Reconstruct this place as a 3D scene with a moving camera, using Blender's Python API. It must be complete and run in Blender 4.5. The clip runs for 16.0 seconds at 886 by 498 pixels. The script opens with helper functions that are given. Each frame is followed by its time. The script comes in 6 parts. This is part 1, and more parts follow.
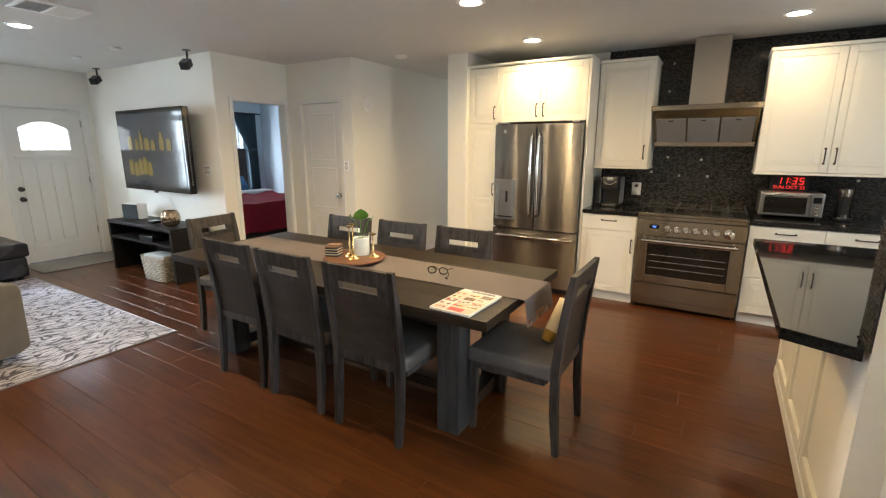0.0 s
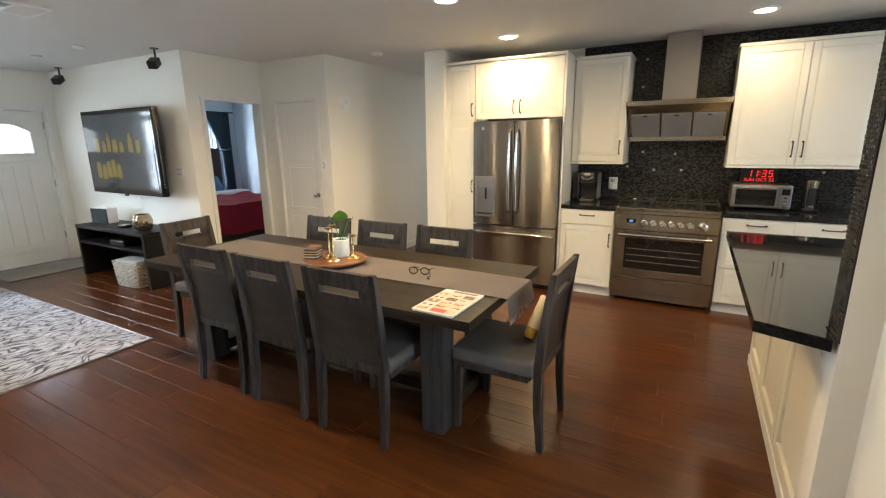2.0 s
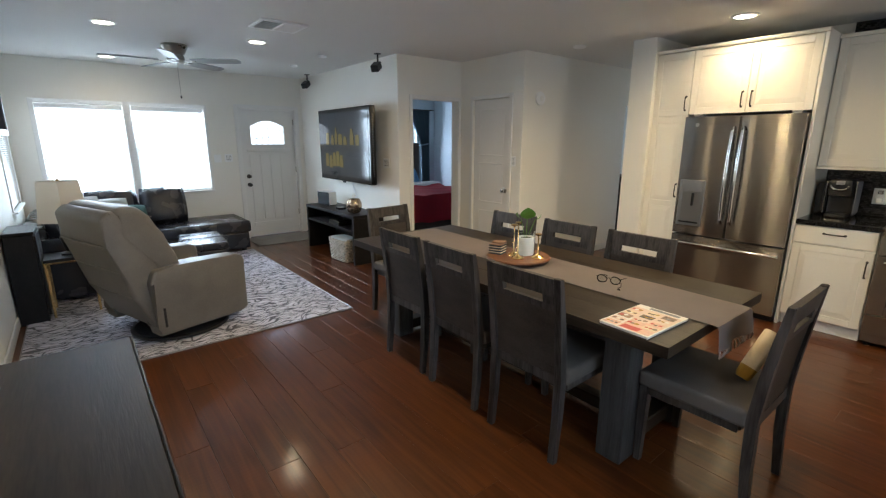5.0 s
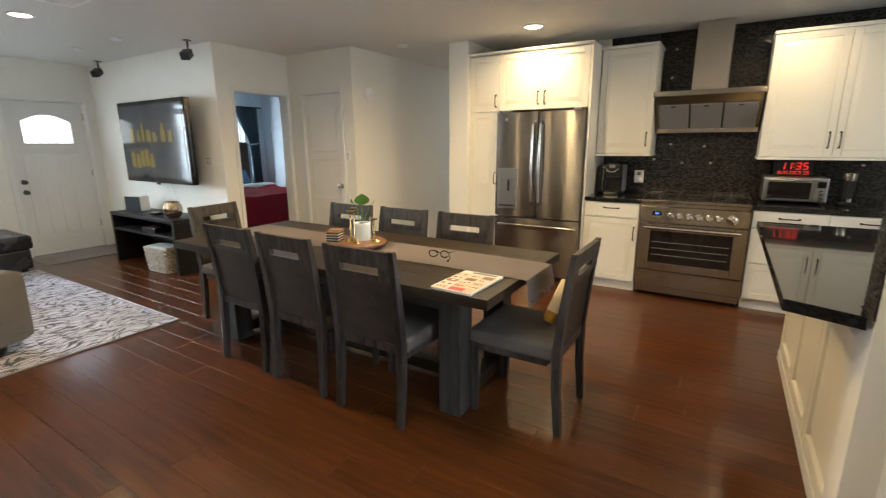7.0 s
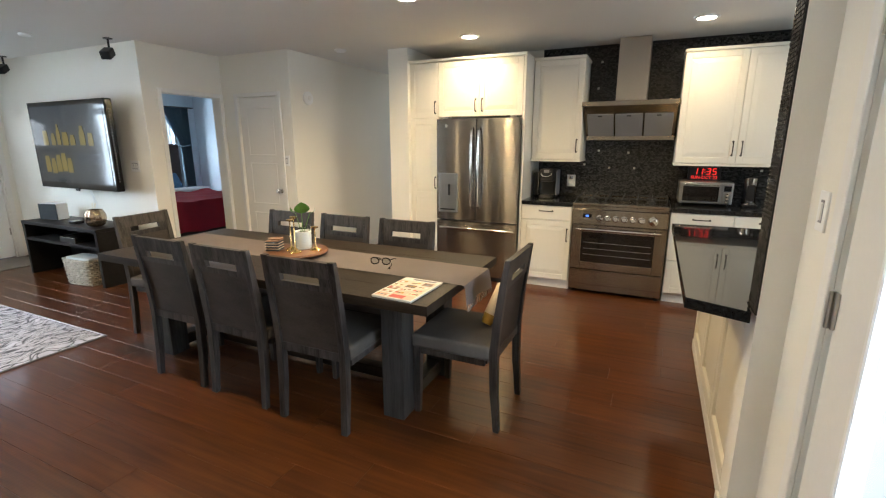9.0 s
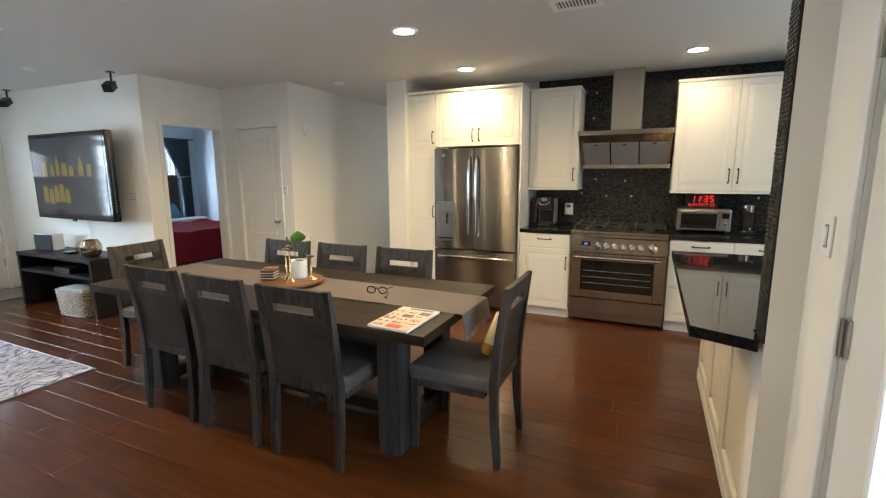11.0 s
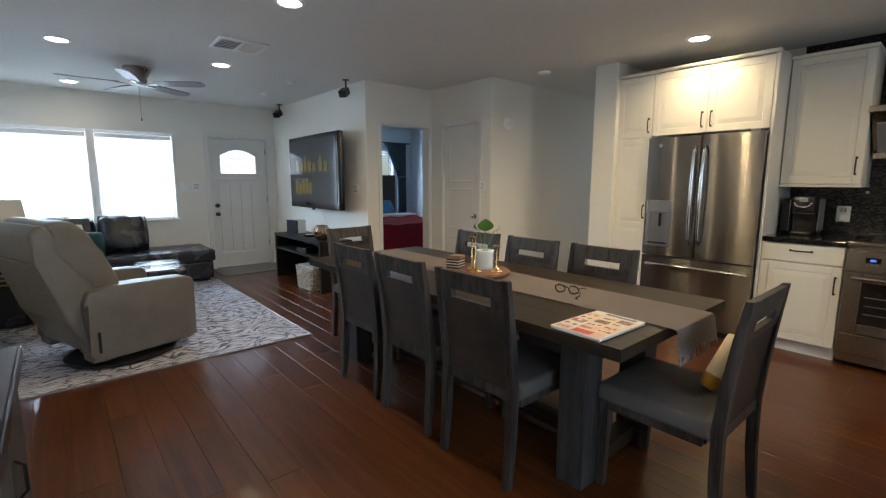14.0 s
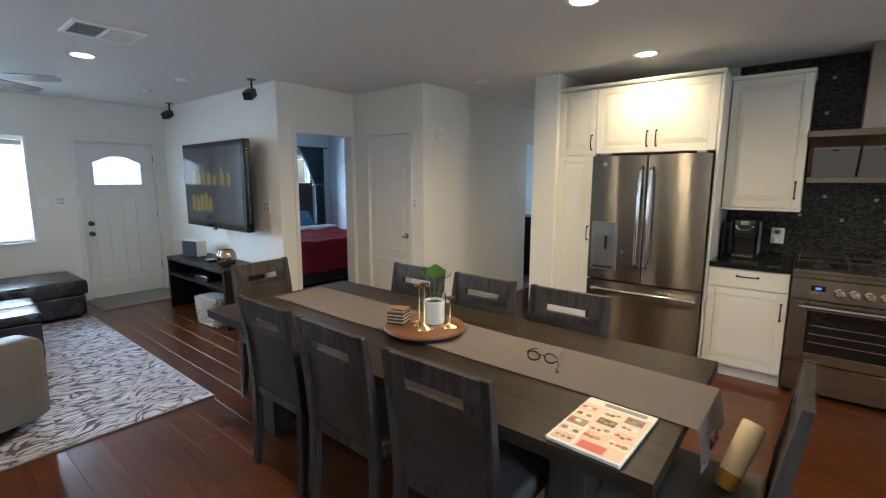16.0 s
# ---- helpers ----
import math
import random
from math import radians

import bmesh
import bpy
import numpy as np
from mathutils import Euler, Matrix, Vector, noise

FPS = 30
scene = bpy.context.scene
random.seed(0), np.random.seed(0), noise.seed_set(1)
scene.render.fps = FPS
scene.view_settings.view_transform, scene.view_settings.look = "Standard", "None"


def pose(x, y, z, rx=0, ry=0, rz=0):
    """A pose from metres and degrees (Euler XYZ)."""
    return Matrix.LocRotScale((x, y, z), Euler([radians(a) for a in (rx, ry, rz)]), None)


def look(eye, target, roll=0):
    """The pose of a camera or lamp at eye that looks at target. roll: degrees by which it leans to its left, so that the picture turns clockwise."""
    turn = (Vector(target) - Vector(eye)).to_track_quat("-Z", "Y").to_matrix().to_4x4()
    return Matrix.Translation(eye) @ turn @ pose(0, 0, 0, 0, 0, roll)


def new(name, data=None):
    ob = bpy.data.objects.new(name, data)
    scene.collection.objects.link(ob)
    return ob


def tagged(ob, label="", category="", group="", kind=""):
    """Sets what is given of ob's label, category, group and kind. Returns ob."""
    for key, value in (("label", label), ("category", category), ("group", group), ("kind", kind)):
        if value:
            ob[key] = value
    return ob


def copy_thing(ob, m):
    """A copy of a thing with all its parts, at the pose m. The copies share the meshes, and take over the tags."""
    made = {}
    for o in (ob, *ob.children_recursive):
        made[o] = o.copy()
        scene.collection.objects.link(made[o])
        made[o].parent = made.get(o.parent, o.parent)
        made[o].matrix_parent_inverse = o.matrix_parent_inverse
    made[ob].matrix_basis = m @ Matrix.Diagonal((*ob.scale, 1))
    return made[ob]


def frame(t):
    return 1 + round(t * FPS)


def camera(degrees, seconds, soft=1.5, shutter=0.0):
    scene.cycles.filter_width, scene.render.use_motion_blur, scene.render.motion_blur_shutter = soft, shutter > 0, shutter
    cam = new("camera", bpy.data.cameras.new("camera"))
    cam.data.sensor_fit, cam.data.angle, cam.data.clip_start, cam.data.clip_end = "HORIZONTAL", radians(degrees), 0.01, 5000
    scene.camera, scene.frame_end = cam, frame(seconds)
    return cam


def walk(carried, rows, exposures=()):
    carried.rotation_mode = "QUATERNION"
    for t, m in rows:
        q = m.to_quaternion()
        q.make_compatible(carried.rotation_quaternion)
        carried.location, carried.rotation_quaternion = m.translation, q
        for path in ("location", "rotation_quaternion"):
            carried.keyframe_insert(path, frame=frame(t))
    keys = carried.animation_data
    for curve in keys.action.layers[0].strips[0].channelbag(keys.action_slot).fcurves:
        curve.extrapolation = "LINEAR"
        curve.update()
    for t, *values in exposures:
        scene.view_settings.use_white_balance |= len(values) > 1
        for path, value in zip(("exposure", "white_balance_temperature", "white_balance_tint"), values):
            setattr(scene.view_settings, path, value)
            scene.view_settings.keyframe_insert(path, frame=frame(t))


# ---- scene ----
cam = camera(88.7, 16.0, 1.2, 0.3)
PATH = [
    (0, (-0.019, 1.026, 1.5), (-1.036, 2.691, 1.06), 0.1),
    (0.5, (-0.001, 1.009, 1.531), (-0.986, 2.69, 1.076), 0.0),
    (1, (0.005, 1.013, 1.513), (-0.967, 2.703, 1.065), -0.1),
    (1.5, (0.008, 1.03, 1.501), (-0.949, 2.729, 1.054), -0.5),
    (2, (-0.026, 1.034, 1.523), (-0.967, 2.738, 1.064), -0.7),
    (2.5, (-0.036, 1.079, 1.508), (-0.973, 2.783, 1.043), -0.3),
    (3, (-0.035, 1.163, 1.488), (-1.015, 2.845, 1.027), 0.1),
    (3.5, (-0.07, 1.172, 1.464), (-1.302, 2.684, 1.019), 0.4),
    (4, (-0.109, 1.148, 1.537), (-1.566, 2.434, 1.065), 0.2),
    (4.2, (-0.13, 1.125, 1.551), (-1.687, 2.288, 1.075), 0.1),
    (6.5, (-0.065, 1.012, 1.421), (-1.269, 2.546, 0.974), -0.2),
    (7, (-0.005, 1.021, 1.419), (-1.031, 2.677, 0.966), -0.3),
    (7.5, (0.035, 1.035, 1.396), (-0.845, 2.773, 0.941), -0.2),
    (8, (0.047, 1.026, 1.346), (-0.786, 2.787, 0.892), -0.1),
    (8.5, (0.047, 1.019, 1.389), (-0.773, 2.786, 0.934), -0.1),
    (9, (0.057, 0.978, 1.476), (-0.761, 2.746, 1.022), -0.0),
    (11.5, (0.041, 1.047, 1.45), (-0.799, 2.837, 1.148), -0.7),
    (12, (0.019, 1.162, 1.422), (-0.927, 2.898, 1.119), -0.3),
    (12.5, (-0.021, 1.267, 1.374), (-1.164, 2.88, 1.072), 0.0),
    (13, (-0.066, 1.282, 1.317), (-1.386, 2.756, 1.023), 0.2),
    (13.5, (-0.085, 1.269, 1.29), (-1.515, 2.638, 1.001), 0.2),
    (14, (-0.089, 1.27, 1.325), (-1.593, 2.556, 1.033), 0.1),
    (14.5, (-0.089, 1.311, 1.462), (-1.609, 2.576, 1.168), -0.2),
    (15, (-0.176, 1.394, 1.497), (-1.655, 2.708, 1.205), -0.2),
    (15.5, (-0.359, 1.494, 1.524), (-1.599, 3.035, 1.228), -0.1),
    (16, (-0.577, 1.559, 1.513), (-1.827, 3.091, 1.215), 0.2),
]
walk(cam, [(t, look(eye, target, roll)) for t, eye, target, roll in PATH],
     [(0, 0.62, 6330, 11), (2.3, 0.62, 6160, 10), (3.0, 0.6, 5600, 9), (3.5, 0.45, 5700, 10), (4.0, 0.18, 5760, 10), (5.2, 0.08, 5830, 10), (6.5, 0.16, 6420, 10), (7.0, 0.47, 6420, 10), (7.5, 0.6, 6370, 10),
      (9.0, 0.58, 6080, 10), (11.3, 0.45, 5880, 10), (12.0, 0.37, 5630, 10), (13.0, 0.34, 5600, 10), (13.6, 0.07, 5700, 10), (14.5, -0.28, 5690, 10), (15.2, -0.25, 5600, 10), (16.0, 0.09, 5480, 10)])

# ---------- world and lights ----------
WALL_X, SOUTH_Y, TV_Y, CEIL = -7.55, 0.50, 4.06, 2.465
BACK_Y, EAST_X = 6.25, 0.51

world = bpy.data.worlds.new("sky")
scene.world = world
world.use_nodes = True
wn = world.node_tree
sky = wn.nodes.new("ShaderNodeTexSky")
sky.sky_type, sky.sun_disc = "NISHITA", False
sky.sun_elevation, sky.sun_rotation = radians(48), radians(200)
wn.links.new(sky.outputs[0], wn.nodes["Background"].inputs[0])
wn.nodes["Background"].inputs[1].default_value = 0.12

sun = new("sun", bpy.data.lights.new("sun", "SUN"))
sun.data.energy, sun.data.angle, sun.data.color = 3.0, radians(0.5), (1, 0.95, 0.88)
sun.matrix_world = look((0, 0, 20), (-6.3, -17, 0))


def window_light(name, eye, target, w, h, watts, color=(0.90, 0.96, 1.0)):
    lamp = new(name, bpy.data.lights.new(name, "AREA"))
    lamp.data.shape, lamp.data.size, lamp.data.size_y = "RECTANGLE", w, h
    lamp.data.energy, lamp.data.color = watts, color
    lamp.matrix_world = look(eye, target)
    return lamp


window_light("daylight_west", (-7.80, 1.215, 1.37), (-6.8, 1.215, 0.95), 0.9, 1.42, 62, (0.76, 0.90, 1.0))
window_light("daylight_west", (-7.80, 2.165, 1.37), (-6.8, 2.165, 0.95), 0.9, 1.42, 62, (0.76, 0.90, 1.0))
window_light("daylight_south", (-6.85, 0.27, 1.37), (-6.85, 1.2, 1.0), 0.9, 1.14, 6)
window_light("daylight_patio", (0.85, 1.99, 1.15), (0.0, 1.99, 0.85), 0.62, 1.7, 20, (0.80, 0.92, 1.0))
window_light("daylight_kitchen", (2.05, 4.10, 1.52), (1.0, 4.10, 1.52), 1.0, 0.86, 12, (0.80, 0.92, 1.0))
# Fill for the hall wall; the window it shines through is unseen, added.
window_light("hall_fill", (-3.17, 8.94, 1.45), (-3.17, 8.0, 1.45), 0.6, 0.95, 2.5, (0.90, 0.96, 1.0))
window_light("daylight_bedroom", (-8.28, 6.2, 1.4), (-7.2, 6.2, 1.4), 1.1, 1.2, 58, (0.80, 0.90, 1.0))
# Fill that brightens the dark side room, through a window added there.
window_light("side_room_fill", (-5.28, 7.7, 1.45), (-4.3, 7.7, 1.2), 0.8, 0.8, 14, (0.85, 0.93, 1.0))
window_light("daylight_front_door", (-7.78, 3.505, 1.63), (-6.8, 3.505, 1.63), 0.62, 0.46, 1.4)

# ---------- materials ----------


def nodes_of(name):
    m = bpy.data.materials.new(name)
    m.use_nodes = True
    return m, m.node_tree, m.node_tree.nodes["Principled BSDF"]


def add(nt, kind, **values):
    n = nt.nodes.new(kind)
    for k, v in values.items():
        n.inputs[k.replace("_", " ")].default_value = v
    return n


def shade(c, f):
    return (min(1, c[0] * f), min(1, c[1] * f), min(1, c[2] * f), 1)


def stuff(name, color, rough=0.5, metal=0.0, vary=0.12, scale=4.0, grain=60.0, bump=0.15, stretch=(1, 1, 1), rough_vary=0.12, depth=0.002, coat=0.0, random=0.0, island=False, spec=0.5, brushed=0.0, tight=0.25):
    """A surface with two scales of variation in colour and gloss, and a fine relief."""
    m, nt, b = nodes_of(name)
    tc = nt.nodes.new("ShaderNodeTexCoord")
    mp = add(nt, "ShaderNodeMapping", Scale=stretch)
    nt.links.new(tc.outputs["Object"], mp.inputs[0])
    big = add(nt, "ShaderNodeTexNoise", Scale=scale, Detail=5.0)
    fine = add(nt, "ShaderNodeTexNoise", Scale=grain, Detail=3.0)
    for n in (big, fine):
        nt.links.new(mp.outputs[0], n.inputs["Vector"])
    mixer = nt.nodes.new("ShaderNodeMath")
    mixer.operation = "MULTIPLY_ADD"
    mixer.inputs[1].default_value = 0.6
    half = nt.nodes.new("ShaderNodeMath")
    half.operation = "MULTIPLY"
    half.inputs[1].default_value = 0.4
    nt.links.new(fine.outputs[0], half.inputs[0])
    nt.links.new(big.outputs[0], mixer.inputs[0])
    nt.links.new(half.outputs[0], mixer.inputs[2])
    source = mixer.outputs[0]
    if random:
        info = nt.nodes.new("ShaderNodeNewGeometry" if island else "ShaderNodeObjectInfo")
        off = nt.nodes.new("ShaderNodeMath")
        off.operation = "MULTIPLY_ADD"
        off.inputs[1].default_value = random
        nt.links.new(info.outputs["Random Per Island" if island else "Random"], off.inputs[0])
        less = nt.nodes.new("ShaderNodeMath")
        less.operation = "SUBTRACT"
        less.inputs[1].default_value = random / 2
        nt.links.new(source, less.inputs[0])
        nt.links.new(less.outputs[0], off.inputs[2])
        source = off.outputs[0]
    ramp = nt.nodes.new("ShaderNodeValToRGB")
    ramp.color_ramp.elements[0].position, ramp.color_ramp.elements[1].position = 0.5 - tight, 0.5 + tight
    ramp.color_ramp.elements[0].color, ramp.color_ramp.elements[1].color = shade(color, 1 - vary), shade(color, 1 + vary)
    nt.links.new(source, ramp.inputs[0])
    nt.links.new(ramp.outputs[0], b.inputs["Base Color"])
    mr = nt.nodes.new("ShaderNodeMapRange")
    mr.inputs["To Min"].default_value, mr.inputs["To Max"].default_value = max(0.02, rough * (1 - rough_vary)), min(1, rough * (1 + rough_vary))
    nt.links.new(big.outputs[0], mr.inputs[0])
    nt.links.new(mr.outputs[0], b.inputs["Roughness"])
    b.inputs["Metallic"].default_value = metal
    b.inputs["Coat Weight"].default_value = coat
    b.inputs["Specular IOR Level"].default_value = spec
    if brushed:
        b.inputs["Anisotropic"].default_value = brushed
        b.inputs["Anisotropic Rotation"].default_value = 0.25
        tan = nt.nodes.new("ShaderNodeTangent")
        tan.direction_type, tan.axis = "RADIAL", "Z"
        nt.links.new(tan.outputs[0], b.inputs["Tangent"])
    if bump:
        bp = add(nt, "ShaderNodeBump", Strength=bump, Distance=depth)
        nt.links.new(fine.outputs[0], bp.inputs["Height"])
        nt.links.new(bp.outputs[0], b.inputs["Normal"])
    return m


def glow(name, color, power):
    m, nt, b = nodes_of(name)
    b.inputs["Base Color"].default_value = (0.02, 0.02, 0.02, 1)
    b.inputs["Emission Color"].default_value = (*color, 1)
    b.inputs["Emission Strength"].default_value = power
    return m


def clear(name, tint=(1, 1, 1), rough=0.0):
    m, nt, b = nodes_of(name)
    b.inputs["Base Color"].default_value = (*tint, 1)
    b.inputs["Transmission Weight"].default_value = 1.0
    b.inputs["Roughness"].default_value = rough
    b.inputs["IOR"].default_value = 1.05 if rough == 0 else 1.3
    return m


def floor_wood():
    m, nt, b = nodes_of("cherry floor planks")
    tc = nt.nodes.new("ShaderNodeTexCoord")
    info = nt.nodes.new("ShaderNodeObjectInfo")
    shift = nt.nodes.new("ShaderNodeVectorMath")
    shift.operation = "MULTIPLY_ADD"
    comb = nt.nodes.new("ShaderNodeCombineXYZ")
    for i in range(3):
        nt.links.new(info.outputs["Random"], comb.inputs[i])
    shift.inputs[1].default_value = (17, 31, 5)
    nt.links.new(comb.outputs[0], shift.inputs[0])
    nt.links.new(tc.outputs["Object"], shift.inputs[2])
    mp = add(nt, "ShaderNodeMapping", Scale=(1.3, 14, 1))
    nt.links.new(shift.outputs[0], mp.inputs[0])
    grain = add(nt, "ShaderNodeTexNoise", Scale=2.2, Detail=8.0, Distortion=0.8)
    nt.links.new(mp.outputs[0], grain.inputs["Vector"])
    blotch = add(nt, "ShaderNodeTexNoise", Scale=3.0, Detail=3.0)
    nt.links.new(shift.outputs[0], blotch.inputs["Vector"])
    ramp = nt.nodes.new("ShaderNodeValToRGB")
    e = ramp.color_ramp.elements
    e[0].position, e[0].color = 0.32, (0.044, 0.0124, 0.0031, 1)
    e[1].position, e[1].color = 0.70, (0.130, 0.0400, 0.0080, 1)
    mid = e.new(0.5)
    mid.color = (0.086, 0.0256, 0.0056, 1)
    mix = nt.nodes.new("ShaderNodeMath")
    mix.operation = "MULTIPLY_ADD"
    mix.inputs[1].default_value = 0.55
    nt.links.new(grain.outputs[0], mix.inputs[0])
    mix2 = nt.nodes.new("ShaderNodeMath")
    mix2.operation = "MULTIPLY_ADD"
    mix2.inputs[1].default_value = 0.05
    nt.links.new(info.outputs["Random"], mix2.inputs[0])
    mul = nt.nodes.new("ShaderNodeMath")
    mul.operation = "MULTIPLY"
    mul.inputs[1].default_value = 0.36
    nt.links.new(blotch.outputs[0], mul.inputs[0])
    nt.links.new(mul.outputs[0], mix2.inputs[2])
    nt.links.new(mix2.outputs[0], mix.inputs[2])
    nt.links.new(mix.outputs[0], ramp.inputs[0])
    nt.links.new(ramp.outputs[0], b.inputs["Base Color"])
    mr = nt.nodes.new("ShaderNodeMapRange")
    mr.inputs["To Min"].default_value, mr.inputs["To Max"].default_value = 0.30, 0.36
    nt.links.new(blotch.outputs[0], mr.inputs[0])
    nt.links.new(mr.outputs[0], b.inputs["Roughness"])
    bp = add(nt, "ShaderNodeBump", Strength=0.035, Distance=0.0012)
    b.inputs["Specular IOR Level"].default_value = 0.22
    b.inputs["Coat Weight"].default_value, b.inputs["Coat Roughness"].default_value = 0.45, 0.12
    nt.links.new(grain.outputs[0], bp.inputs["Height"])
    # chatter marks across the boards, as a scraped surface has
    wave = add(nt, "ShaderNodeTexWave", Scale=13.0, Distortion=3.5, Detail=2.0, Detail_Scale=0.6)
    world_at = nt.nodes.new("ShaderNodeNewGeometry")
    nt.links.new(world_at.outputs["Position"], wave.inputs["Vector"])
    chatter = add(nt, "ShaderNodeBump", Strength=0.05, Distance=0.002)
    nt.links.new(wave.outputs["Fac"], chatter.inputs["Height"])
    nt.links.new(bp.outputs[0], chatter.inputs["Normal"])
    nt.links.new(chatter.outputs[0], b.inputs["Normal"])
    nt.links.new(chatter.outputs[0], b.inputs["Coat Normal"])
    return m


def rug_pattern():
    """Pale lilac grey pile with long branching charcoal lines, as split bark."""
    m, nt, b = nodes_of("veined grey rug pile")
    tc = nt.nodes.new("ShaderNodeTexCoord")
    warp = add(nt, "ShaderNodeTexNoise", Scale=1.7, Detail=3.0)
    nt.links.new(tc.outputs["Object"], warp.inputs["Vector"])
    mad = nt.nodes.new("ShaderNodeVectorMath")
    mad.operation = "MULTIPLY_ADD"
    mad.inputs[1].default_value = (0.55, 0.45, 0)
    nt.links.new(warp.outputs["Color"], mad.inputs[0])
    nt.links.new(tc.outputs["Object"], mad.inputs[2])
    mp = add(nt, "ShaderNodeMapping", Scale=(36, 7.5, 1), Rotation=(0, 0, radians(-30)))
    nt.links.new(mad.outputs[0], mp.inputs[0])
    cells = nt.nodes.new("ShaderNodeTexVoronoi")
    cells.feature = "DISTANCE_TO_EDGE"
    cells.inputs["Scale"].default_value = 1.0
    nt.links.new(mp.outputs[0], cells.inputs["Vector"])
    cut = add(nt, "ShaderNodeTexNoise", Scale=5.0, Detail=3.0)
    nt.links.new(tc.outputs["Object"], cut.inputs["Vector"])
    sub = nt.nodes.new("ShaderNodeMath")
    sub.operation = "MULTIPLY_ADD"
    sub.inputs[1].default_value = -0.085
    nt.links.new(cut.outputs[0], sub.inputs[0])
    nt.links.new(cells.outputs["Distance"], sub.inputs[2])
    ramp = nt.nodes.new("ShaderNodeValToRGB")
    e = ramp.color_ramp.elements
    e[0].position, e[0].color = 0.0, (0.09, 0.09, 0.115, 1)
    e[1].position, e[1].color = 0.055, (0.50, 0.50, 0.58, 1)
    top = e.new(0.35)
    top.color = (0.64, 0.635, 0.72, 1)
    nt.links.new(sub.outputs[0], ramp.inputs[0])
    nt.links.new(ramp.outputs[0], b.inputs["Base Color"])
    b.inputs["Roughness"].default_value = 0.95
    pile = add(nt, "ShaderNodeTexNoise", Scale=260.0)
    bp = add(nt, "ShaderNodeBump", Strength=0.6, Distance=0.004)
    nt.links.new(pile.outputs[0], bp.inputs["Height"])
    carve = add(nt, "ShaderNodeBump", Strength=0.5, Distance=0.004)
    nt.links.new(ramp.outputs[0], carve.inputs["Height"])
    nt.links.new(bp.outputs[0], carve.inputs["Normal"])
    nt.links.new(carve.outputs[0], b.inputs["Normal"])
    return m


M_FLOOR = floor_wood()
M_RUG = rug_pattern()
M_WALL = stuff("warm white wall paint", (0.83, 0.805, 0.735), 0.6, vary=0.025, scale=1.2, grain=90, bump=0.12)
M_CEIL = stuff("white ceiling paint", (0.72, 0.71, 0.68), 0.8, vary=0.03, scale=0.9, grain=120, bump=0.2)
M_BEDWALL = stuff("pale blue bedroom paint", (0.46, 0.54, 0.60), 0.6, vary=0.03, scale=1.2, grain=90, bump=0.1)
M_TRIM = stuff("white gloss trim paint", (0.80, 0.79, 0.76), 0.35, vary=0.025, scale=3, grain=80, bump=0.06)
M_CAB = stuff("cream white cabinet lacquer", (0.80, 0.775, 0.70), 0.30, vary=0.025, scale=2.5, grain=60, bump=0.04)
M_DOOR = stuff("white door paint", (0.78, 0.77, 0.74), 0.38, vary=0.03, scale=3, grain=70, bump=0.08)
M_GRANITE = stuff("polished black granite", (0.014, 0.014, 0.015), 0.045, vary=0.6, scale=60, grain=240, bump=0.0, rough_vary=0.2)
M_MOSAIC = stuff("black glass mosaic", (0.042, 0.040, 0.038), 0.18, vary=0.6, scale=30, grain=120, bump=0.0, random=0.8, island=True)
M_GROUT = stuff("dark grout", (0.012, 0.012, 0.012), 0.8, bump=0.1)
# Upright tone streaks in both brushed steels stand in for warped room reflections.
M_STEEL = stuff("brushed stainless steel", (0.36, 0.335, 0.305), 0.23, 1.0, brushed=1.0, vary=0.1, scale=1.0, grain=0.9, bump=0.6, stretch=(7, 7, 0.12), depth=0.006, rough_vary=0.2)
M_STEELH = stuff("cross brushed stainless steel", (0.38, 0.335, 0.275), 0.19, 1.0, brushed=1.0, vary=0.08, scale=1.4, grain=1.1, bump=0.35, stretch=(6, 6, 0.12), depth=0.005, rough_vary=0.2)
M_CHROME = stuff("polished steel", (0.75, 0.74, 0.72), 0.12, 1.0, vary=0.03, bump=0.0)
M_CHIMNEY = stuff("satin chimney steel", (0.42, 0.38, 0.33), 0.33, 0.9, vary=0.04, scale=3, grain=60, bump=0.0)
# Hood steel darkened to stand in for the dark mosaic and range it reflects.
M_STEELD = stuff("hood steel darkened as by reflections", (0.24, 0.19, 0.135), 0.26, 1.0, vary=0.06, scale=3, grain=60, bump=0.0)
M_STEELP = stuff("grey satin steel", (0.34, 0.34, 0.345), 0.32, 0.9, vary=0.04, scale=3, grain=60, bump=0.0)
M_FILTER = stuff("pale filter panels", (0.30, 0.30, 0.315), 0.4, 0.3, vary=0.05, scale=8, grain=200, bump=0.3)
M_BRONZE = stuff("dark bronze handles", (0.035, 0.028, 0.024), 0.35, 0.8, vary=0.2, bump=0.0)
M_BLACK = stuff("black plastic", (0.012, 0.012, 0.013), 0.32, vary=0.3, bump=0.03)
M_GLOSSBLACK = stuff("gloss black", (0.010, 0.010, 0.011), 0.07, vary=0.2, bump=0.0)
M_IRON = stuff("cast iron", (0.018, 0.018, 0.019), 0.55, vary=0.3, grain=150, bump=0.3)
M_OVENGLASS = stuff("smoked oven glass", (0.016, 0.013, 0.011), 0.06, vary=0.2, bump=0.0)
M_TABLE = stuff("grey washed dark wood", (0.027, 0.0198, 0.0142), 0.38, spec=0.2, vary=0.45, scale=2.0, grain=11, bump=0.3, stretch=(1.2, 12, 12), tight=0.14)
